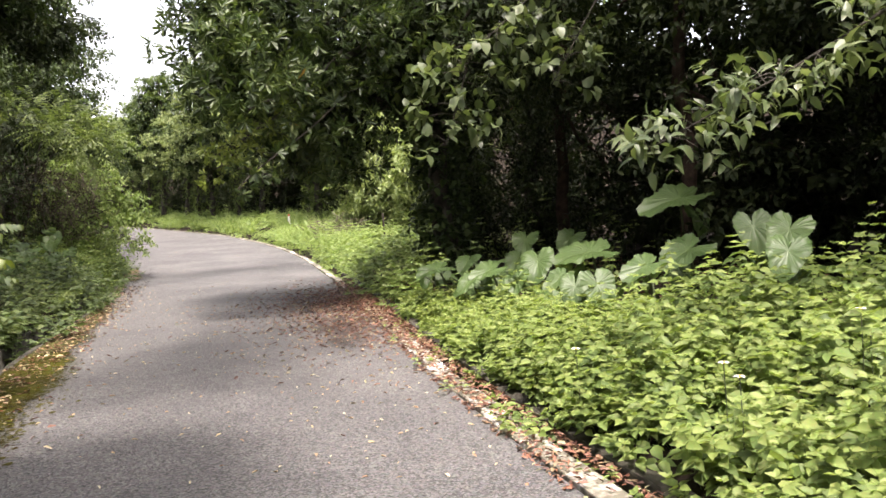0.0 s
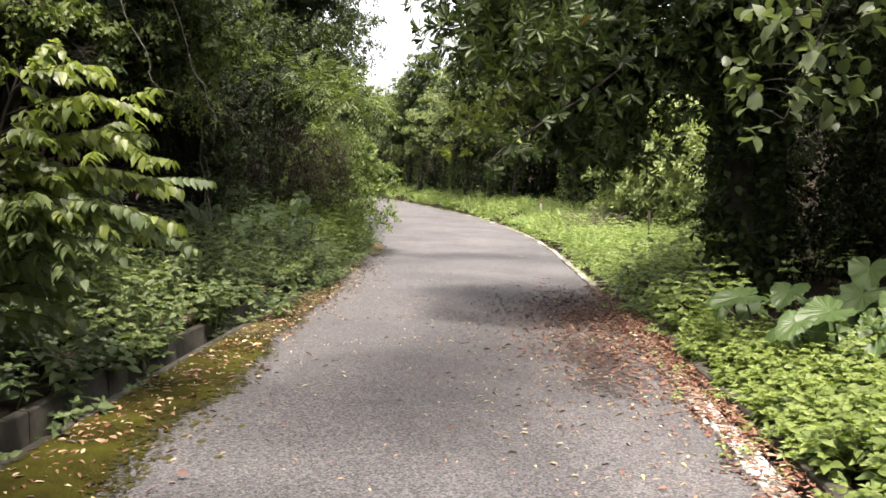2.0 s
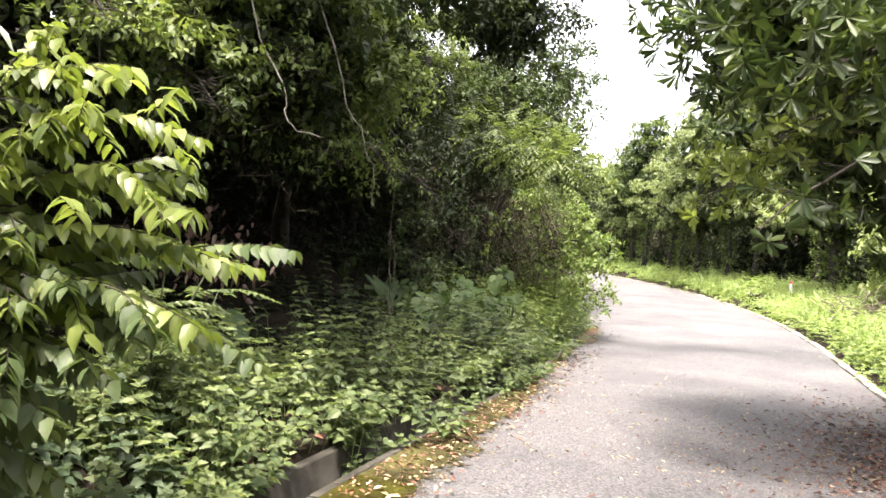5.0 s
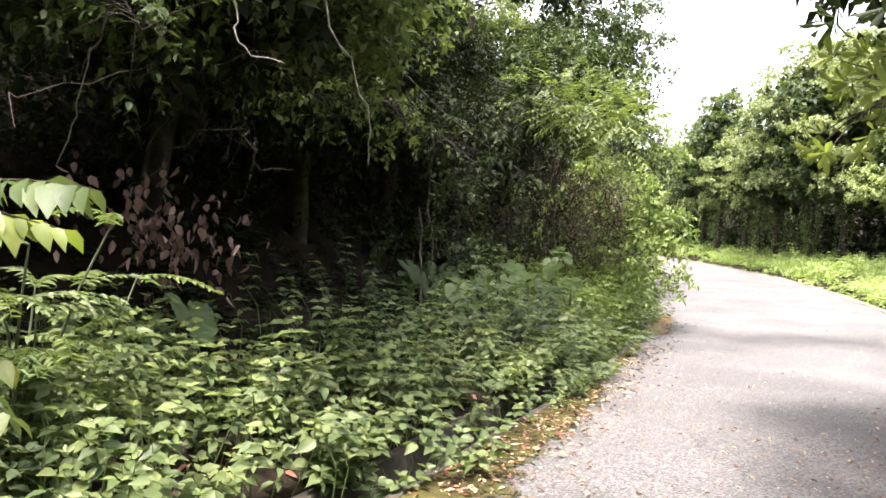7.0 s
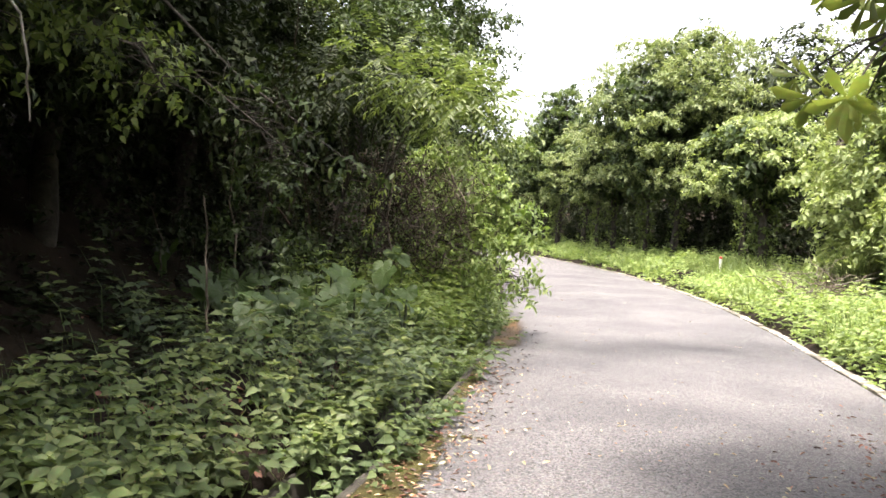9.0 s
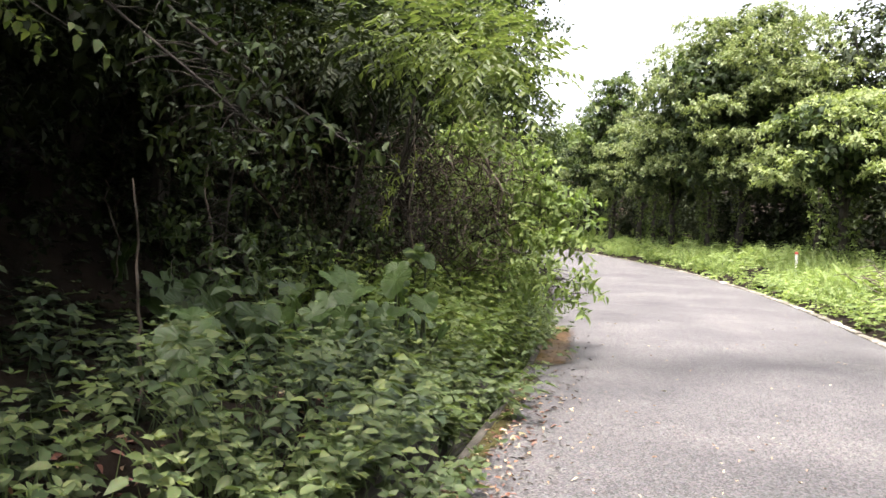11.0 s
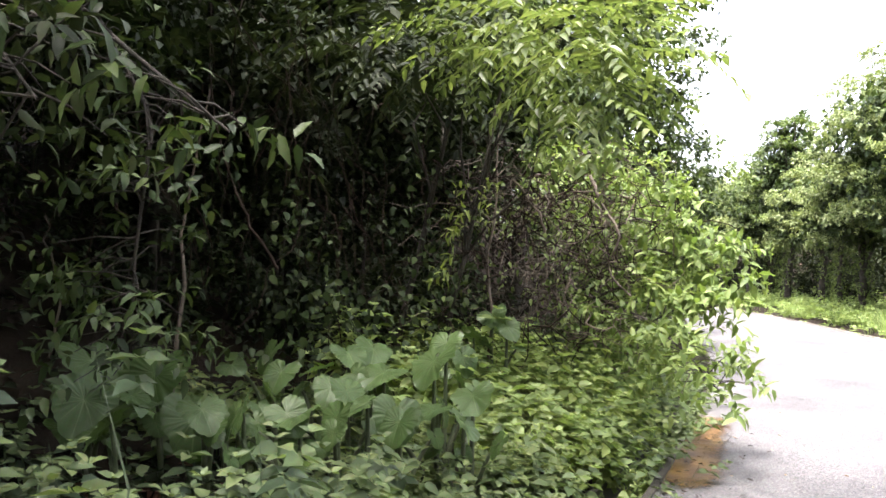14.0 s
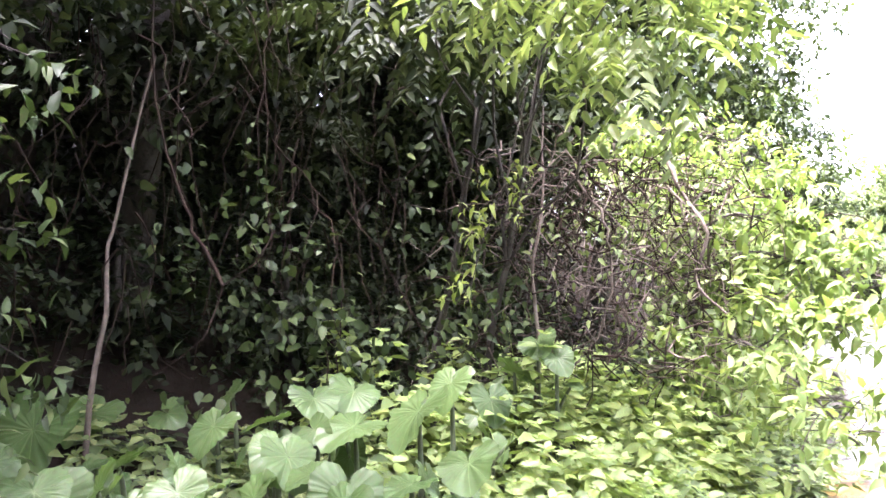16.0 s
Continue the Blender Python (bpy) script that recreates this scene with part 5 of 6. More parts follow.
    # shrubs that close the view into the wood
    for i, (y, d) in enumerate([(yy, 6.3 + (k % 2) * 1.3) for k, yy in enumerate(np.arange(-8, 20, 2.2))] + [(yy, 7.2) for yy in np.arange(27, 72, 2.6)]):
        r = 1.3 if y < 22 else 1.7
        blobs = [(kerb_point(y + rng.normal(0, 0.4), d, r * 0.7), (r, r * 1.1, r * 0.9), 1.0), (kerb_point(y + 1, d + 0.8, r * 1.7), (r, r * 1.1, r * 0.9), 1.0)]
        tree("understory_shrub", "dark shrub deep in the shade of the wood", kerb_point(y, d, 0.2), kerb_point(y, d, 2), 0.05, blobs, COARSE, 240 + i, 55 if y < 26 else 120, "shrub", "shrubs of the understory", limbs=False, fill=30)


right_forest()


def far_wood():
    """Rounded crowns with flat shaded undersides on ivy-clad trunks, and dim trees behind them."""
    rng = np.random.default_rng(63)
    lab = "vine-clad roadside tree with a rounded light green crown"
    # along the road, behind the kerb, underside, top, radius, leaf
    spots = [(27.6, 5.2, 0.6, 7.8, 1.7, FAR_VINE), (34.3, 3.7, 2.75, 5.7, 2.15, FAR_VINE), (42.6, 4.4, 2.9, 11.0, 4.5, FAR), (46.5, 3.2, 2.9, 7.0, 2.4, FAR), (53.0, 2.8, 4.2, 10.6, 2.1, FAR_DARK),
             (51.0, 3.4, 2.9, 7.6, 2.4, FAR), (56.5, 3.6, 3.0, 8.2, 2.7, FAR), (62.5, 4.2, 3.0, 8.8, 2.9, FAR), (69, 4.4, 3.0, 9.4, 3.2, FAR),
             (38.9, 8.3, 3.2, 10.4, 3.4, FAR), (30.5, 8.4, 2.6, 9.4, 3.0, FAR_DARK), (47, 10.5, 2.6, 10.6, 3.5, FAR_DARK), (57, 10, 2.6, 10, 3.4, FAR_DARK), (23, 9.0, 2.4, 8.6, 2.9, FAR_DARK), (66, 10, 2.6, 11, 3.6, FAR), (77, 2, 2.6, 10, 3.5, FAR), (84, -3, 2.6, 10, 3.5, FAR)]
    for i, (y, d, low, h, r, leaf) in enumerate(spots):
        base = kerb_point(y, d, 0.2)
        near = d < 8
        zc = low + (0.34 if near else 0.45) * (h - low)
        core = [(kerb_point(y, d, zc + 0.16 * (h - low)), (r * 0.74, r * 0.74, (h - low) * 0.4), (r / 2.6) ** 2 * 3.0 if near else 1.6)]
        blobs = []
        m = int((34 if r > 2.6 else 26) * (1.5 if r > 4 else 1.0)) if near else 20
        for j in range(m):
            up = 1 - 1.42 * (j + 0.5) / m
            a = j * 2.4 + rng.uniform(-0.35, 0.35)
            out = r * (math.sqrt(max(0.03, 1 - up * up)) if up > 0 else 1 - 0.55 * up * up) * rng.uniform(0.74, 1.03)
            q = r * rng.uniform(0.2, 0.36) * (1.0 if near else 1.25) * (0.85 if r > 4 else 1.0)
            z = zc + up * ((h - zc) * 0.94 if up > 0 else (zc - low) * 1.9)
            blobs.append((kerb_point(y + math.sin(a) * out, d + math.cos(a) * out, z), (q, q, q * 0.5), 0.85 * (q / 0.8) ** 1.4))
        tree("verge_tree", lab, base, kerb_point(y + rng.normal(0, 0.2), d + 0.2, zc), 0.17 if near else 0.22, blobs, leaf, 300 + i, 80 if near else 24, group="trees along the verge", ivy=190 if near else None, fill=0, upper=0.9, core=core, core_size=0.3, core_leaf=FOREST if near else SHADE_LEAF, ivy_leaf=LIT_LEAF)
    # slim ivy-clad stems between the larger trunks
    for i, (y, d, h) in enumerate([(37.5, 4.6, 3.4), (43.8, 3.6, 3.6), (44.8, 3.9, 3.8), (48.5, 3.2, 3.4), (54.5, 3.4, 3.6), (59.5, 3.8, 3.6), (65.5, 4.2, 3.6)]):
        top = kerb_point(y + 0.1, d + 0.1, h)
        tree("verge_tree", "slim ivy-clad tree stem under the roadside crowns", kerb_point(y, d, 0.15), top, 0.12, [(top, (0.7, 0.7, 0.35), 0.5)], FAR_DARK, 330 + i, 60, group="trees along the verge", ivy=130, fill=0, forks=(6, 8), ivy_leaf=LIT_LEAF)


far_wood()


# ---- single plants at the left edge ----
def frond(root, start, direction, length, leaf, mat, seed, k=16, sag=0.45, aspect=0.42, name="frond"):
    """A drooping compound leaf: rachis and paired leaflets in one piece."""
    rng = np.random.default_rng(seed)
    st, d = np.asarray(start, float)[None], unit(np.asarray(direction, float))[None]
    lv = sprigs("pinnate", rng, st, d, k, np.array([length]), leaf, aspect, "oval", sag)
    t = np.linspace(0, 1, 7)
    line = st + d * (length * t)[:, None]
    line[:, 2] -= sag * length * t ** 2
    tv, tf = tube(line, np.linspace(0.006, 0.002, 7), 4)
    tri = np.concatenate([tf[:, [0, 1, 2]], tf[:, [0, 2, 3]]])
    v, f = joined([lv, (tv, tri)])
    return tagged(mesh_object(name, v, f, mat, root), kind="stuff")


def leafy_branch(root, start, tip, arch, leaf, mat, seed, radius=0.007, step=0.05):
    """An arching twig from start to tip with two rows of leaves that hang from it."""
    rng = np.random.default_rng(seed)
    a, b = np.asarray(start, float), np.asarray(tip, float)
    q = np.linspace(0, 1, 9)[:, None]
    line = a + (b - a) * q + np.array([0, 0, arch]) * np.sin(q * math.pi)
    wood = mesh_object("branch", *tube(line, np.linspace(radius, radius * 0.3, 9), 5), BARK, root, smooth=True)
    n = max(6, int(np.linalg.norm(b - a) / step) * 2)
    t = np.linspace(0.22, 1.0, n)
    p = np.stack([np.interp(t, q[:, 0], line[:, j]) for j in range(3)], 1)
    along = unit(np.gradient(p, axis=0))
    side = unit(np.cross(along, np.array([0.0, 0.0, 1.0]))) * np.where(np.arange(n) % 2 == 0, 1.0, -1.0)[:, None]
    d = side * rng.uniform(0.35, 0.85, (n, 1)) + along * rng.uniform(0.25, 0.6, (n, 1)) + np.array([0, 0, -1.0]) * rng.uniform(0.1, 0.95, (n, 1))
    up = side * 0.5 + np.array([0, 0, 0.8]) + rng.normal(0, 0.22, (n, 3))
    ln = leaf * rng.uniform(0.7, 1.2, n) * np.where(t > 0.9, 0.8, 1.0)
    v, f = leaf_arrays("ovate", p, d, up, ln, ln * rng.uniform(0.52, 0.68, n))
    tagged(mesh_object("leaves", v, f, mat, wood), kind="stuff")
    return line


def sapling():
    """A thin slanting stem; the upper branches arch towards the road in tiers, the lower ones get darker leaf tones for
    shade.
    """
    rng = np.random.default_rng(71)
    base = np.array([-4.85, 5.72, 0.1])
    root = tagged(new("sapling"), "young sapling with bright yellow-green drooping leaves in tiers", "sapling")
    root.location = base
    stem = np.array([(0, 0, -0.05), (0.02, 0.08, 0.45), (0.05, 0.16, 0.9), (0.09, 0.24, 1.35), (0.16, 0.3, 1.75), (0.24, 0.36, 2.06)])
    mesh_object("stem", *tube(stem, np.linspace(0.022, 0.007, 6), 7), BARK, root, smooth=True)
    tips = [(-4.23, 6.40, 2.14, 2.0, 0.10), (-3.98, 6.57, 1.92, 1.84, 0.12), (-3.99, 6.52, 1.64, 1.62, 0.12), (-3.79, 6.58, 1.43, 1.40, 0.14), (-3.74, 6.48, 1.18, 1.2, 0.16), (-4.5, 6.2, 2.34, 2.04, 0.02),
            (-4.68, 5.93, 2.12, 1.95, 0.10), (-4.72, 5.72, 1.76, 1.6, 0.12), (-4.86, 5.62, 1.42, 1.25, 0.12), (-4.25, 6.2, 1.86, 1.7, 0.10), (-4.3, 6.1, 1.5, 1.4, 0.12), (-4.2, 6.75, 1.75, 1.6, 0.10), (-4.15, 6.0, 1.2, 1.1, 0.14),
            (-3.95, 6.25, 0.98, 0.95, 0.16), (-4.1, 6.1, 0.84, 0.8, 0.14), (-4.3, 6.0, 1.0, 0.9, 0.1), (-3.9, 6.4, 1.26, 1.1, 0.14), (-4.2, 6.35, 1.3, 1.15, 0.1), (-4.4, 6.2, 1.1, 1.0, 0.1), (-4.15, 7.05, 1.40, 1.3, 0.14), (-4.2, 6.95, 1.06, 1.1, 0.14)]
    for i, (x, y, z, h, arch) in enumerate(tips):
        st = np.array([np.interp(h - 0.1, stem[:, 2], stem[:, j]) for j in range(3)])
        tip = np.array([x, y, z]) - base
        # leaf colour steps down from sunlit top to shaded low branches
        line = leafy_branch(root, st, tip, arch, 0.112, YOUNG if i < 7 or i in (9, 19, 20) else FEATHERY if i < 13 else FRESH, 400 + i)
        for k, q in enumerate((2, 3, 4, 5, 6)):
            a = math.atan2(tip[1] - st[1], tip[0] - st[0]) + (1 if k % 2 else -1) * rng.uniform(0.5, 1.3)
            ln = np.linalg.norm(tip - st) * rng.uniform(0.28, 0.5)
            leafy_branch(root, line[q], line[q] + np.array([math.cos(a) * ln, math.sin(a) * ln, rng.uniform(-0.55, 0.25) * ln]), rng.uniform(0.0, 0.07), 0.105, YOUNG if i < 6 else FEATHERY if i < 13 else FRESH, 430 + i * 5 + k, 0.004)
    for i in range(14):
        h = rng.uniform(0.75, 1.95)
        a = math.radians(35) + rng.uniform(-1.1, 1.1)
        ln = rng.uniform(0.35, 0.72) * (1.15 - 0.3 * h / 2)
        st = np.array([np.interp(h, stem[:, 2], stem[:, j]) for j in range(3)])
        leafy_branch(root, st, st + np.array([math.cos(a) * ln, math.sin(a) * ln, rng.uniform(-0.18, 0.12)]), 0.1, 0.11, FEATHERY if i % 3 else YOUNG, 540 + i)
    for i in range(17):
        h = 0.35 + 0.85 * (i / 17)
        a = math.radians(20) + rng.uniform(-0.5, 1.2)
        ln = rng.uniform(0.4, 0.75)
        st = np.array([np.interp(h, stem[:, 2], stem[:, j]) for j in range(3)])
        leafy_branch(root, st, st + np.array([math.cos(a) * ln, math.sin(a) * ln, rng.uniform(-0.2, 0.15)]), 0.1, 0.12, FEATHERY if i % 3 else FRESH, 500 + i, step=0.055)


sapling()


def fern_shrub():
    rng = np.random.default_rng(72)
    base = np.array([-5.72, 7.55, 0.2])
    root = tagged(new("feather_shrub"), "small shrub with fine feathery pinnate leaves", "shrub")
    root.location = base
    for j in range(6):
        stem = bent((0, 0, -0.05), (rng.normal(0.08, 0.2), rng.normal(0.15, 0.28), rng.uniform(0.8, 1.3)), 6, 0.02, rng)
        v, f = tube(stem, np.linspace(0.012, 0.005, 6), 5)
        mesh_object("stem", v, f, STEM, root, smooth=True)
        for i in range(13):
            p = stem[1 + i % 5]
            a = i * 2.4 + j
            frond(root, p, (math.cos(a) + 0.4, math.sin(a) + 0.2, 0.35), rng.uniform(0.32, 0.48), 0.06, FRESH if i % 3 else FEATHERY, 440 + j * 20 + i, 20, 0.35, 0.46)


fern_shrub()


def long_leaf_plant():
    """Tall canes with long strap leaves."""
    rng = np.random.default_rng(73)
    root = tagged(new("ginger_plant"), "tall ginger plant with long pale drooping strap leaves", "plant")
    root.location = (-6.5, 6.0, 0.35)
    for j, (tx, ty, tz) in enumerate([(0.15, 0.5, 1.8), (0.4, 0.6, 2.35)]):
        cane = bent((0, 0, -0.1), (tx, ty, tz), 8, 0.02, rng)
        v, f = tube(cane, np.linspace(0.014, 0.007, 8), 6)
        mesh_object("cane", v, f, BARK, root, smooth=True)
        n = 9
        t = np.linspace(0.8, 1, n)
        p = np.stack([np.interp(t, np.linspace(0, 1, 8), cane[:, q]) for q in range(3)], 1)
        an = np.arange(n) * 2.3 + j
        d = np.stack([np.cos(an) + 0.35, np.sin(an) - 0.1, rng.uniform(-1.3, 0.15, n)], 1)
        up = np.tile([[0.3, -0.2, 1.0]], (n, 1)) + rng.normal(0, 0.3, (n, 3))
        for q in range(n):
            v, f = leaf_arrays("lance", p[q:q + 1], d[q:q + 1], up[q:q + 1], np.array([rng.uniform(0.26, 0.42)]), np.array([rng.uniform(0.055, 0.08)]))
            mesh_object("leaf", v, f, WHITISH, root)


long_leaf_plant()


def verge_broadleaf():
    """Clumps of upright broad leaves at the foot of the thicket."""
    for i, (x, y) in enumerate([(-5.6, 30.4), (-5.1, 29.6), (-4.7, 29.0), (-5.3, 30.9), (-4.4, 28.2)]):
        rng = np.random.default_rng(760 + i)
        root = tagged(new("shell_ginger"), "clump of upright broad light green leaves on the verge", "plant", "broad-leaved verge plants")
        root.location = (x, y, float(rise(y)) + 0.1)
        for k in range(9):
            a = k * 2.4 + rng.normal(0, 0.3)
            lean = rng.uniform(0.3, 0.9)
            p = np.array([[math.cos(a) * 0.1, math.sin(a) * 0.1, rng.uniform(0.05, 0.35)]])
            ln = rng.uniform(0.4, 0.62)
            v, f = leaf_arrays("lance", p, np.array([[math.cos(a) * lean, math.sin(a) * lean, 1.0]]), np.array([[-math.cos(a), -math.sin(a), 0.4]]), np.array([ln]), np.array([ln * 0.26]))
            mesh_object("leaf", v, f, VERGE, root)


verge_broadleaf()


# ---- overhanging branches ----
def bough(name, label, line, leaf, n, seed, spread=0.22, radius=0.018, bark=None):
    """A leafy bough along a bent line: limb, side twigs and leaves."""
    rng = np.random.default_rng(seed)
    root = tagged(new(name), label, "branch")
    p0 = np.asarray(line[0], float)
    root.location = p0
    pts = np.asarray(line, float) - p0
    t = np.linspace(0, 1, 24)
    q = np.stack([np.interp(t, np.linspace(0, 1, len(pts)), pts[:, j]) for j in range(3)], 1)
    limb = tube(q, np.linspace(radius, radius * 0.25, 24), 6)
    style, k, reach, size, aspect, shape, mat = leaf
    tt = rng.uniform(0.25, 1, n)
    at = np.stack([np.interp(tt, t, q[:, j]) for j in range(3)], 1)
    ax = unit(np.stack([rng.normal(0, 1, n), rng.normal(0, 1, n), rng.normal(-0.1, 0.4, n)], 1))
    ends = at + ax * spread * rng.uniform(0.3, 1.2, (n, 1))
    tw = [tube(np.stack([a, (a + e) / 2 + np.array([0, 0, 0.02]), e]), [0.005, 0.004, 0.002], 4) for a, e in zip(at, ends)]
    mesh_object("limb", *limb, bark or BARK, root, smooth=True)
    v, f = joined(tw)
    tagged(mesh_object("twig_spray", v, f, bark or BARK, root), kind="stuff")
    v, f = sprigs(style, rng, ends, ax, k, reach, size, aspect, shape)
    mesh_object("foliage", v, f, mat, root)


bough("broadleaf_bough", "bough with broad light green leaves hanging from the wood", [(4.6, 5.6, 3.6), (3.3, 5.3, 2.8), (2.3, 5.15, 2.25), (1.4, 5.15, 1.8)],
      ("spiral", 8, 0.24, 0.12, 0.5, "ovate", PALE), 64, 501, 0.24)
bough("broadleaf_bough", "bough with broad green leaves in the shade of the wood", [(5.0, 4.9, 4.3), (3.8, 5.0, 3.4), (3.0, 5.1, 2.75)],
      ("spiral", 8, 0.24, 0.12, 0.5, "ovate", PALE), 44, 502, 0.28)
bough("heart_leaf_bough", "hanging bough with pale heart-shaped leaves", [(2.6, 10.8, 5.6), (1.3, 9.9, 4.1), (0.45, 9.5, 3.3), (0.1, 9.5, 2.2)],
      ("spiral", 7, 0.26, 0.165, 0.8, "ovate", PALE), 46, 503, 0.38)
bough("heart_leaf_bough", "short bough with pale heart-shaped leaves", [(3.2, 10.6, 5.4), (2.1, 9.9, 4.0), (1.45, 9.7, 2.9)],
      ("spiral", 7, 0.26, 0.16, 0.8, "ovate", PALE), 28, 504, 0.36)
bough("glossy_bough", "bough with bright whorled leaves over the road", [(-1.2, 11.6, 4.0), (-2.0, 10.9, 3.0), (-2.65, 10.5, 2.5), (-2.95, 10.3, 2.12)],
      ("rosette", 9, 0.3, 0.1, 0.34, "spoon", YOUNG), 90, 505, 0.3)
bough("glossy_bough", "drooping bough with whorled glossy leaves", [(-1.0, 12.2, 3.6), (-1.8, 10.8, 2.6), (-2.4, 9.9, 2.0), (-2.55, 9.7, 1.8)],
      ("rosette", 9, 0.25, 0.13, 0.34, "spoon", GLOSS), 14, 506, 0.4)
bough("shade_bough", "hanging leafy bough at the edge of the dark trees", [(-7.0, 4.2, 4.4), (-6.0, 4.9, 3.3), (-5.5, 5.2, 2.7)],
      ("spiral", 9, 0.25, 0.11, 0.45, "ovate", HERB), 50, 507, 0.35)
bough("shade_bough", "hanging bough with lance-shaped yellow-green leaves", [(-9.0, 12.6, 4.0), (-7.9, 13.0, 2.9), (-7.1, 13.25, 2.3), (-6.62, 13.38, 1.98)],
      ("spiral", 7, 0.22, 0.11, 0.4, "ovate", FOREST), 18, 508, 0.26)
bough("shade_bough", "hanging leafy bough over the dim bank", [(-9.6, 13.2, 4.2), (-8.6, 13.5, 3.2), (-8.15, 13.85, 2.3), (-8.25, 13.84, 1.6), (-8.35, 13.9, 1.1)],
      ("spiral", 9, 0.22, 0.085, 0.5, "ovate", FOREST), 85, 509, 0.32)
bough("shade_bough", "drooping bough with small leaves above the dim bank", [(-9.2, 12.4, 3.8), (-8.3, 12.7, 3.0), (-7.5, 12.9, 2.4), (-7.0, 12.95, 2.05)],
      ("spiral", 8, 0.22, 0.085, 0.45, "ovate", SHADE_LEAF), 50, 511, 0.35)
bough("hanging_spray", "narrow yellow-green leafy spray hanging before the dry twigs", [(-8.6, 16.95, 2.9), (-8.64, 16.82, 2.3), (-8.68, 16.66, 1.9), (-8.71, 16.6, 1.62)],
      ("spiral", 7, 0.14, 0.085, 0.3, "lance", YOUNG), 14, 512, 0.08, 0.008)
# one bough takes the darker leaf tone in place of shade
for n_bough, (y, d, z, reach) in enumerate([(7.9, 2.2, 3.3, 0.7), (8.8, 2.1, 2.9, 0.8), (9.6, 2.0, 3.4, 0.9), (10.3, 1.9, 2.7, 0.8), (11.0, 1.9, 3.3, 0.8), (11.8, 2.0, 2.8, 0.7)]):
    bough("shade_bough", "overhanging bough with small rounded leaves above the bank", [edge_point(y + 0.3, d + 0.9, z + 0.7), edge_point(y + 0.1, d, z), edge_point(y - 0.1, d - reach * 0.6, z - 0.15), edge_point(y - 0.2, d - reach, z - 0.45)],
          ("spiral", 9, 0.2, 0.062, 0.62, "ovate", FOREST if n_bough == 1 else LIT_LEAF), 65, 520 + n_bough, 0.34)
bough("tangle_bough", "leafy vine bough arching over the dry tangle", [(-9.5, 17.7, 2.3), (-8.91, 18.07, 2.76), (-8.53, 18.36, 2.85), (-8.25, 18.77, 2.76), (-8.03, 19.01, 2.49)],
      ("spiral", 8, 0.16, 0.085, 0.55, "ovate", HERB), 75, 531, 0.2, 0.012)
for n_bough, line in enumerate([[(-8.9, 18.9, 2.1), (-8.44, 19.01, 2.28), (-7.96, 19.16, 2.14), (-7.52, 19.25, 2.0)], [(-8.8, 18.85, 1.8), (-8.29, 18.98, 1.97), (-7.88, 19.09, 1.87), (-7.5, 19.15, 1.68)], [(-8.7, 18.8, 1.5), (-8.24, 18.9, 1.7), (-7.83, 18.89, 1.57), (-7.59, 18.89, 1.38)]]):
    bough("roadside_bough", "light yellow-green leafy spray leaning over the road edge", line, ("spiral", 8, 0.22, 0.12, 0.5, "ovate", HERB), 46, 540 + n_bough, 0.24, 0.012)
bough("roadside_bough", "low leafy spray reaching over the road edge", [(-9.0, 19.0, 1.5), (-8.1, 18.6, 1.3), (-7.6, 18.4, 1.05), (-7.3, 18.4, 0.75)],
      ("spiral", 8, 0.25, 0.12, 0.45, "ovate", HERB), 70, 510, 0.4)


# ---- bare stems, dry twigs, dead leaves ----
def bare_stem(label, line, radius, seed, name="bare_stem", mat=None, wob=0.02):
    rng = np.random.default_rng(seed)
    pts = np.asarray(line, float)
    t = np.linspace(0, 1, 16)
    q = np.stack([np.interp(t, np.linspace(0, 1, len(pts)), pts[:, j]) for j in range(3)], 1)
    w = np.cumsum(rng.normal(0, wob * 0.5, (16, 3)), 0)
    w -= w[-1] * t[:, None]
    q = q + w
    o = q[0].copy()
    v, f = tube(q - o, np.linspace(radius, radius * 0.45, 16), 6)
    ob = tagged(mesh_object(name, v, f, mat or PALEBARK, smooth=True), label, "stem", "bare stems and twigs")
    ob.location = o


bare_stem("pale dead twig hanging from the dark trees", [(-6.3, 8.5, 4.2), (-6.05, 8.5, 3.15), (-5.77, 8.66, 2.8), (-5.69, 8.71, 2.5), (-5.53, 8.83, 2.34)], 0.008, 601, "dead_twig", wob=0.05)
bare_stem("pale dead twig hanging from the dark trees", [(-6.1, 9.3, 3.6), (-5.85, 9.4, 2.7), (-5.75, 9.6, 2.25), (-5.73, 9.7, 1.88)], 0.008, 602, "dead_twig", wob=0.05)
bare_stem("thin pale vine hanging in the shade", [(-6.5, 8.4, 3.6), (-6.56, 8.37, 2.74), (-6.62, 8.32, 2.37), (-6.74, 8.22, 2.06), (-6.78, 8.18, 1.76)], 0.008, 603, "hanging_vine", wob=0.04)
bare_stem("thin dark stump stem among herbs", [(-5.42, 6.0, 0.0), (-5.4, 6.01, 0.72), (-5.4, 6.02, 1.37)], 0.028, 604, "stump_stem", BARK)
bare_stem("slim pale tree stem on the bank", [(-9.38, 14.66, 0.35), (-9.37, 14.68, 0.8), (-9.36, 14.71, 1.3), (-9.5, 14.77, 1.72), (-9.55, 14.77, 1.89), (-9.68, 14.99, 2.95)], 0.019, 605, mat=TWIG, wob=0.03)
bare_stem("slanting pale vine on the bank", [(-9.01, 15.17, 1.6), (-9.23, 15.07, 1.89), (-9.35, 15.04, 2.13), (-9.47, 14.99, 2.48), (-9.69, 14.97, 3.06), (-9.8, 15.0, 4.0)], 0.011, 606, mat=SHADE_BARK)
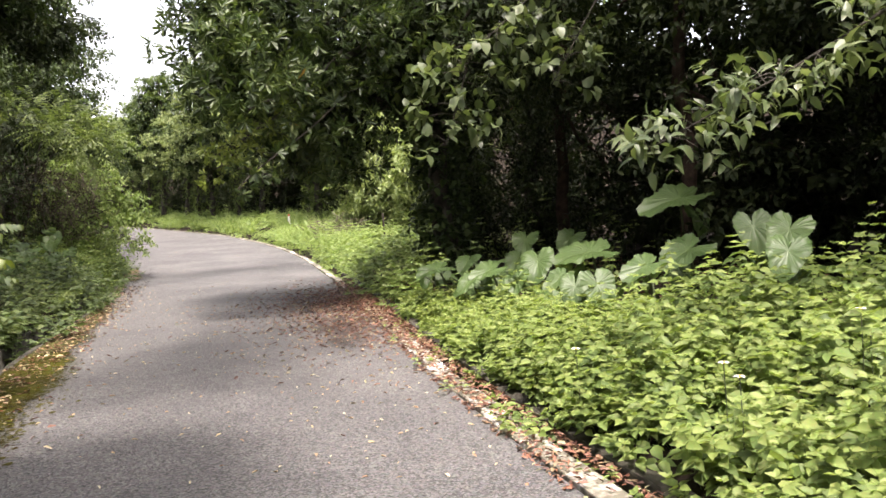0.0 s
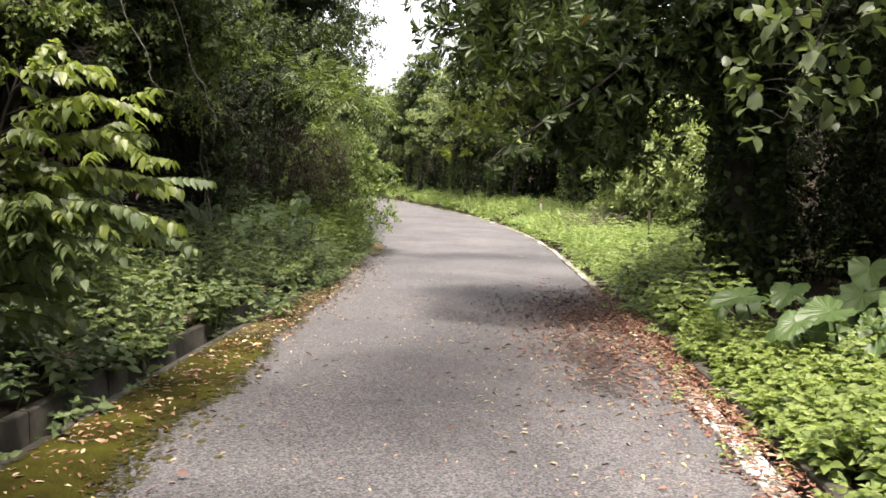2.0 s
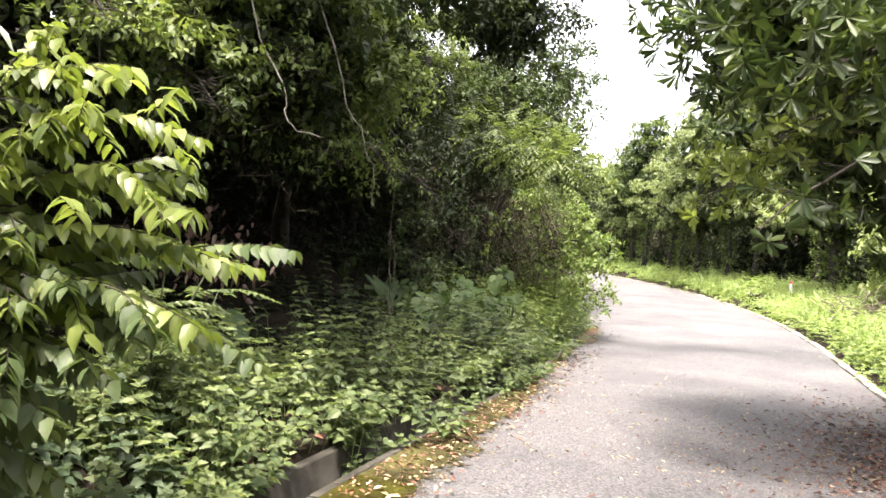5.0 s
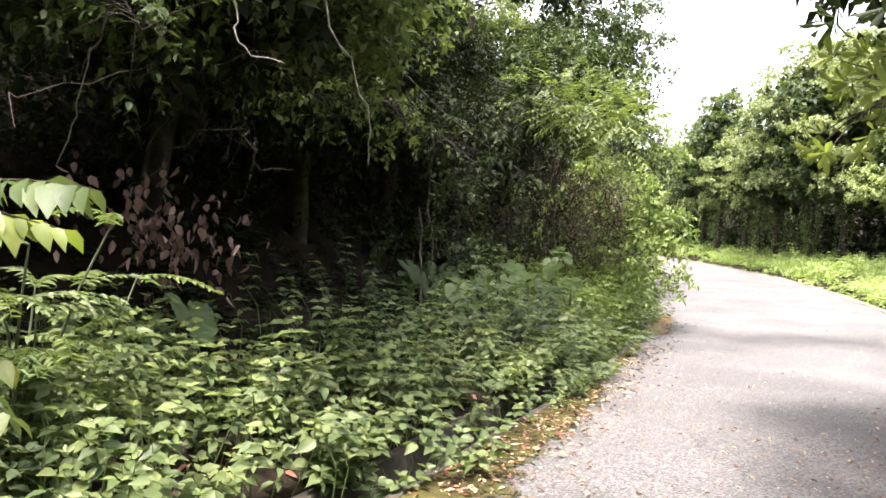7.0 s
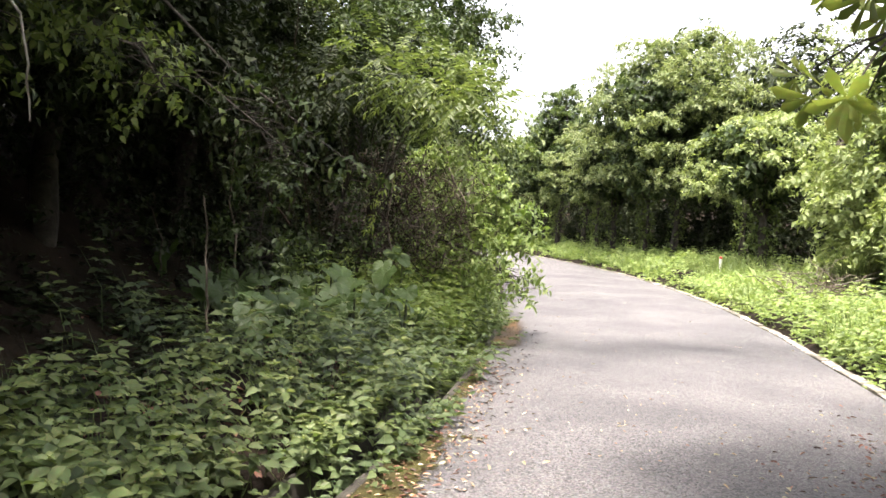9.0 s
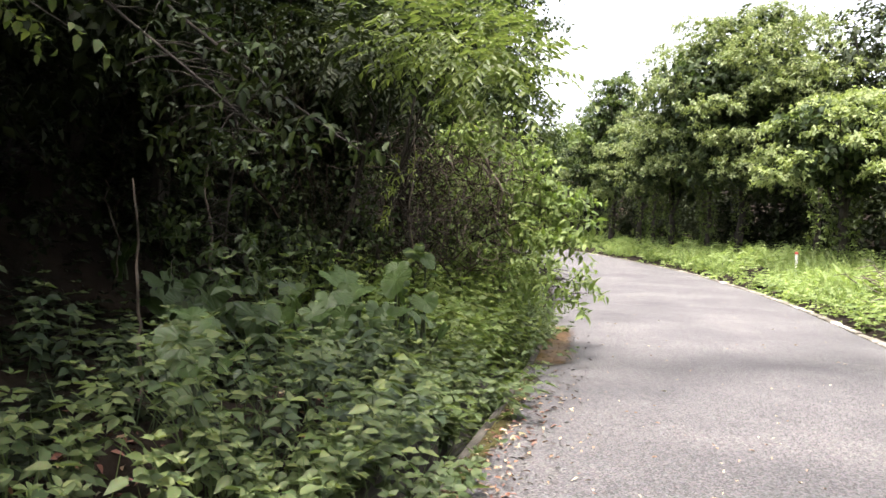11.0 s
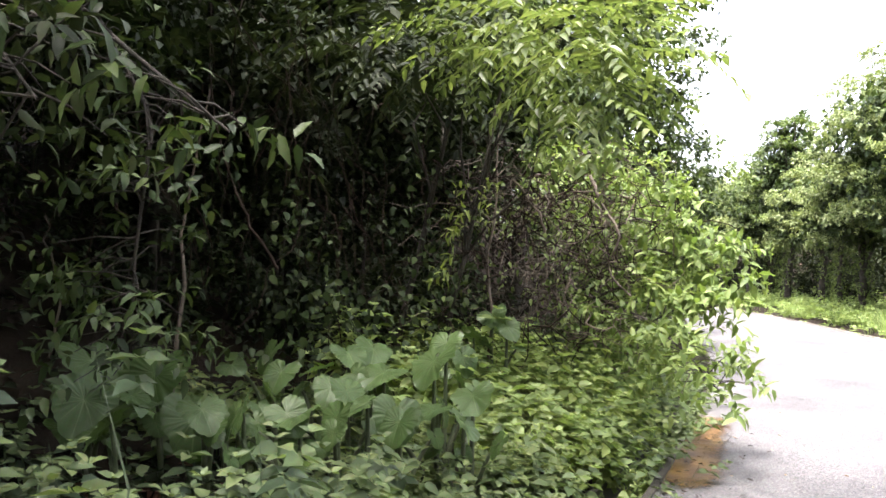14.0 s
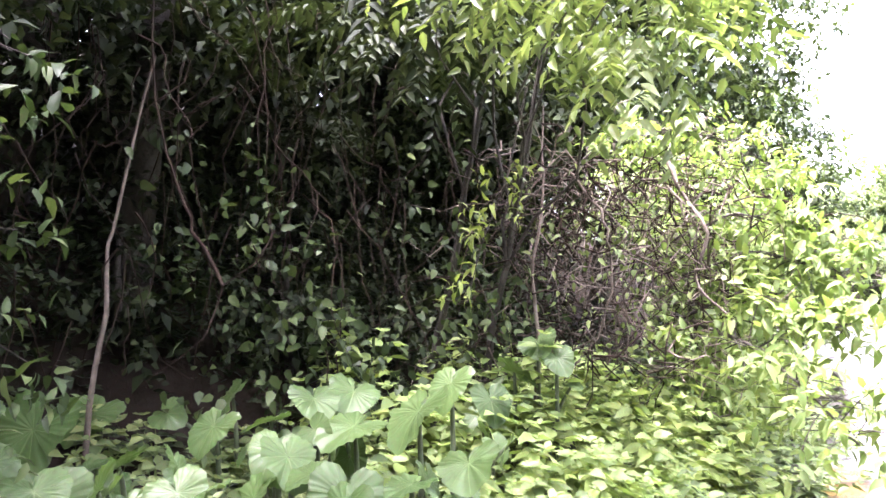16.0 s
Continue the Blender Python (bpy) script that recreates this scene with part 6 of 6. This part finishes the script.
bare_stem("slim stem standing among elephant ears", [(-9.93, 14.06, 0.5), (-9.93, 14.04, 1.16), (-10.0, 14.0, 1.9)], 0.014, 607, mat=TWIG, wob=0.05)
bare_stem("thin dead stick standing among elephant ears", [(-9.29, 14.15, 0.4), (-9.29, 14.21, 0.9), (-9.3, 14.18, 1.25)], 0.009, 610, mat=PALEBARK, wob=0.05)
bare_stem("slim brown stem beside the dry tangle", [(-8.94, 17.38, 0.5), (-8.94, 17.38, 1.3), (-9.03, 17.43, 1.79), (-9.04, 17.56, 2.36), (-9.1, 17.6, 3.0)], 0.016, 608, mat=TWIG)
bare_stem("pale grey vine looping through the dry tangle", [(-8.54, 18.23, 2.59), (-8.29, 18.28, 1.97), (-8.32, 18.26, 1.72), (-8.12, 18.38, 1.5)], 0.017, 611, "dry_vine", TWIG, 0.06)
bare_stem("pale grey vine looping through the dry tangle", [(-9.08, 17.8, 2.55), (-8.83, 17.88, 2.19), (-8.72, 17.97, 1.9), (-8.85, 17.9, 1.3)], 0.014, 612, "dry_vine", TWIG, 0.06)
bare_stem("thin pale stem in the shade", [(-8.0, 12.9, 0.3), (-8.0, 12.95, 1.0), (-8.1, 12.9, 1.8)], 0.014, 609, mat=TWIG, wob=0.05)


def tangles():
    rng = np.random.default_rng(75)
    tubes = []
    dark = []
    for k in range(500):
        along, low = rng.random(), rng.random() ** 0.8
        a = np.array([-9.55 + 1.1 * along, 17.5 + 1.6 * along, 1.1 + 1.75 * low]) + rng.normal(0, 1, 3) * np.array([0.22, 0.18, 0.12])
        b = a + rng.normal(0, 0.4, 3) * np.array([1, 1, 0.7]) + np.array([0, 0, -rng.uniform(0.0, 0.8) * low])
        r = rng.uniform(0.003, 0.009)
        (tubes if k % 2 == 0 else dark).append(tube(bent(a, b, 8, 0.075, rng), np.linspace(r, r * 0.5, 8), 4))
    tagged(mesh_object("dry_tangle", *joined(tubes), TWIG), "tangle of dry grey-brown vine twigs on the bank", "dry twigs", kind="stuff")
    tagged(mesh_object("dry_tangle", *joined(dark), SHADE_BARK), "tangle of brown vine stems on the bank, toned dark for shade", "dry twigs", kind="stuff")
    n = 560
    p = np.array([-8.8, 18.3, 2.0]) + rng.normal(0, 1, (n, 3)) * np.array([0.5, 0.6, 0.6])
    v, f = leaf_arrays("ovate", p, rng.normal(0, 0.7, (n, 3)) + np.array([0.3, -0.3, -0.6]), rng.normal(0, 0.4, (n, 3)) + np.array([0.5, -0.4, 0.7]), rng.uniform(0.045, 0.085, n), rng.uniform(0.027, 0.047, n))
    tagged(mesh_object("tangle_leaves", v, f, LIT_LEAF), "sparse green leaves among the dry vine twigs", "vine", kind="stuff")
    tubes = []
    for _ in range(75):
        a = np.array([-6.8, 8.9, 2.9]) + rng.normal(0, 1, 3) * np.array([0.35, 0.8, 0.45])
        b = a + rng.normal(0, 0.3, 3) + np.array([0, 0, -0.3])
        tubes.append(tube(bent(a, b, 8, 0.06, rng), np.linspace(0.0032, 0.0015, 8), 4))
    v, f = joined(tubes)
    tagged(mesh_object("dry_tangle", v, f, TWIG), "fine bare twigs hanging under the dark trees", "dry twigs", kind="stuff")
    tubes = []
    for _ in range(150):
        a = np.array([-9.9, 15.6, 2.7]) + rng.normal(0, 1, 3) * np.array([0.3, 1.1, 0.7])
        b = a + rng.normal(0, 0.3, 3) + np.array([0, 0, -rng.uniform(0.3, 1.3)])
        tubes.append(tube(bent(a, b, 8, 0.03, rng), np.linspace(0.006, 0.002, 8), 4))
    v, f = joined(tubes)
    tagged(mesh_object("hanging_vines", v, f, SHADE_BARK), "thin brown vines hanging down the dark bank", "vines", kind="stuff")
    n = 760
    knot = np.stack([rng.normal(-9.3, 0.12, 30), rng.uniform(14.9, 17.7, 30), 0.95 + 1.5 * rng.random(30) ** 1.3], 1)
    p = knot[rng.integers(0, 30, n)] + rng.normal(0, 1, (n, 3)) * np.array([0.08, 0.13, 0.2])
    p[:, 0] -= 0.25 * (p[:, 2] - 1.0)
    d = np.stack([rng.normal(0.2, 0.6, n), rng.normal(-0.1, 0.6, n), rng.uniform(-1.2, 0.1, n)], 1)
    ln = rng.uniform(0.05, 0.11, n)
    v, f = leaf_arrays("ovate", p, d, np.array([0.5, -0.2, 0.5]) + rng.normal(0, 0.8, (n, 3)), ln, ln * rng.uniform(0.5, 0.75, n))
    tagged(mesh_object("climbing_vine", v, f, FOREST), "dim climbing vine with heart-shaped leaves on the bank", "vine", kind="stuff")
    n = 210
    p = np.array([-6.95, 9.1, 1.35]) + rng.normal(0, 1, (n, 3)) * np.array([0.16, 0.3, 0.15])
    p[140:] += np.array([-0.2, -0.35, 0.25])
    d = np.stack([rng.normal(0, 0.5, n), rng.normal(0, 0.5, n), -np.ones(n)], 1)
    v, f = leaf_arrays("oval", p, d, unit(rng.normal(0, 1, (n, 3))), rng.uniform(0.06, 0.12, n), rng.uniform(0.035, 0.07, n))
    tagged(mesh_object("dead_foliage", v, f, WITHERED), "withered brown leaves hanging on the bank", "dead leaves", kind="stuff")


tangles()


def twig_heap():
    """Cut brown twigs heaped on the verge, a pale stick across them, and a tuft of tall silver grass behind."""
    rng = np.random.default_rng(76)
    root = tagged(new("twig_heap"), "heap of cut brown twigs on the verge", "dry twigs")
    root.location = (-3.4, 27.0, 0.3)
    tubes = []
    for _ in range(150):
        a = rng.normal(0, 1, 3) * np.array([0.55, 0.4, 0.2]) + np.array([0, 0, 0.35])
        w = rng.uniform(0, 6.283)
        b = a + np.array([math.cos(w), math.sin(w), rng.uniform(-0.2, 0.7)]) * rng.uniform(0.3, 0.8)
        tubes.append(tube(bent(a, b, 5, 0.05, rng), np.linspace(0.012, 0.005, 5), 4))
    tagged(mesh_object("brushwood", *joined(tubes), TWIG, root), kind="stuff")
    mesh_object("pale_stick", *tube(bent((-1.1, -0.3, 0.15), (0.9, 0.1, 0.75), 6, 0.02, rng), np.linspace(0.022, 0.014, 6), 6), PALEBARK, root, "bare pale stick", smooth=True)
    n = 170
    a = rng.uniform(0, 6.283, n)
    d = np.stack([np.cos(a) * 0.45, np.sin(a) * 0.45, np.ones(n)], 1)
    p = np.array([-2.9, 28.0, 0.35]) + rng.normal(0, 0.16, (n, 3)) * np.array([1, 1, 0])
    ln = rng.uniform(1.1, 2.1, n)
    v, f = leaf_arrays("blade", p, d, np.stack([-np.cos(a), -np.sin(a), np.full(n, 0.5)], 1), ln, np.full(n, 0.03))
    tagged(mesh_object("silver_grass", v, f, PALE), "tall arching tuft of pale silver grass on the verge", "grass", kind="stuff")


twig_heap()


# ---- posts and flowers ----
def posts():
    root = tagged(new("marker_post"), "short white marker post with a red top in the grass", "post")
    root.location = kerb_point(33.4, 2.05, right_h(2.05) - 0.05)
    white, n, l, b = material("white_plastic")
    sp = noise_node(n, l, 14, 4.0, position(n))
    r = ramp_node(n, [(0.35, (0.55, 0.53, 0.48)), (0.6, (0.8, 0.8, 0.78))])
    l.new(sp.outputs[0], r.inputs[0])
    l.new(r.outputs[0], b.inputs["Base Color"])
    red, n2, l2, b2 = material("faded_red")
    b2.inputs["Base Color"].default_value = (0.5, 0.06, 0.05, 1)
    v, f = tube([(0, 0, 0), (0, 0, 0.45), (0, 0, 0.85)], [0.045, 0.045, 0.045], 12)
    mesh_object("shaft", v, f, white, root, smooth=True)
    v, f = tube([(0, 0, 0.851), (0, 0, 0.9), (0, 0, 0.92), (0, 0, 0.93)], [0.051, 0.051, 0.04, 0.002], 12)
    mesh_object("cap", v, f, red, root, "faded red cap", smooth=True)
    rust = surface_material("rusty_iron", (0.02, 0.014, 0.01), (0.04, 0.028, 0.02), (0.07, 0.04, 0.025), 12, 60, 0.8, 0.5)
    v, f = tube([(0, 0, -0.1), (-0.01, 0, 0.6), (-0.035, 0, 1.15), (-0.036, 0, 1.152)], [0.028, 0.026, 0.025, 0.001], 8)
    ob = tagged(mesh_object("iron_post", v, f, rust, smooth=True), "thin leaning rusty iron post on the verge", "post")
    ob.location = (-1.6, 21.4, float(rise(21.4)) + 0.12)


posts()


def flowers():
    petal, n, l, b = material("white_petal")
    b.inputs["Base Color"].default_value = (0.8, 0.8, 0.78, 1)
    b.inputs["Roughness"].default_value = 0.6
    heart, n2, l2, b2 = material("yellow_heart")
    b2.inputs["Base Color"].default_value = (0.6, 0.4, 0.03, 1)
    for i, (x, y, z) in enumerate([(1.38, 3.6, 0.62), (2.15, 3.95, 0.86), (2.2, 3.95, 0.72), (0.8, 4.75, 0.56), (1.45, 4.0, 0.6)]):
        rng = np.random.default_rng(700 + i)
        root = tagged(new("white_flower"), "small white daisy-like flower among the herbs", "flower", "white flowers")
        root.location = (x, y, z)
        v, f = tube([(0.02, 0.01, -0.45), (0.01, 0, -0.2), (0, 0, 0)], [0.004, 0.003, 0.003], 5)
        mesh_object("stem", v, f, STEM, root)
        a = np.arange(6) * 1.047
        v, f = leaf_arrays("oval", np.zeros((6, 3)), np.stack([np.cos(a), np.sin(a), np.full(6, 0.25)], 1), np.tile([[0.0, 0.0, 1.0]], (6, 1)), np.full(6, 0.032), np.full(6, 0.022))
        mesh_object("petals", v, f, petal, root)
        v, f = tube([(0, 0, 0), (0, 0, 0.006), (0, 0, 0.010)], [0.011, 0.010, 0.002], 8)
        mesh_object("heart", v, f, heart, root)


flowers()
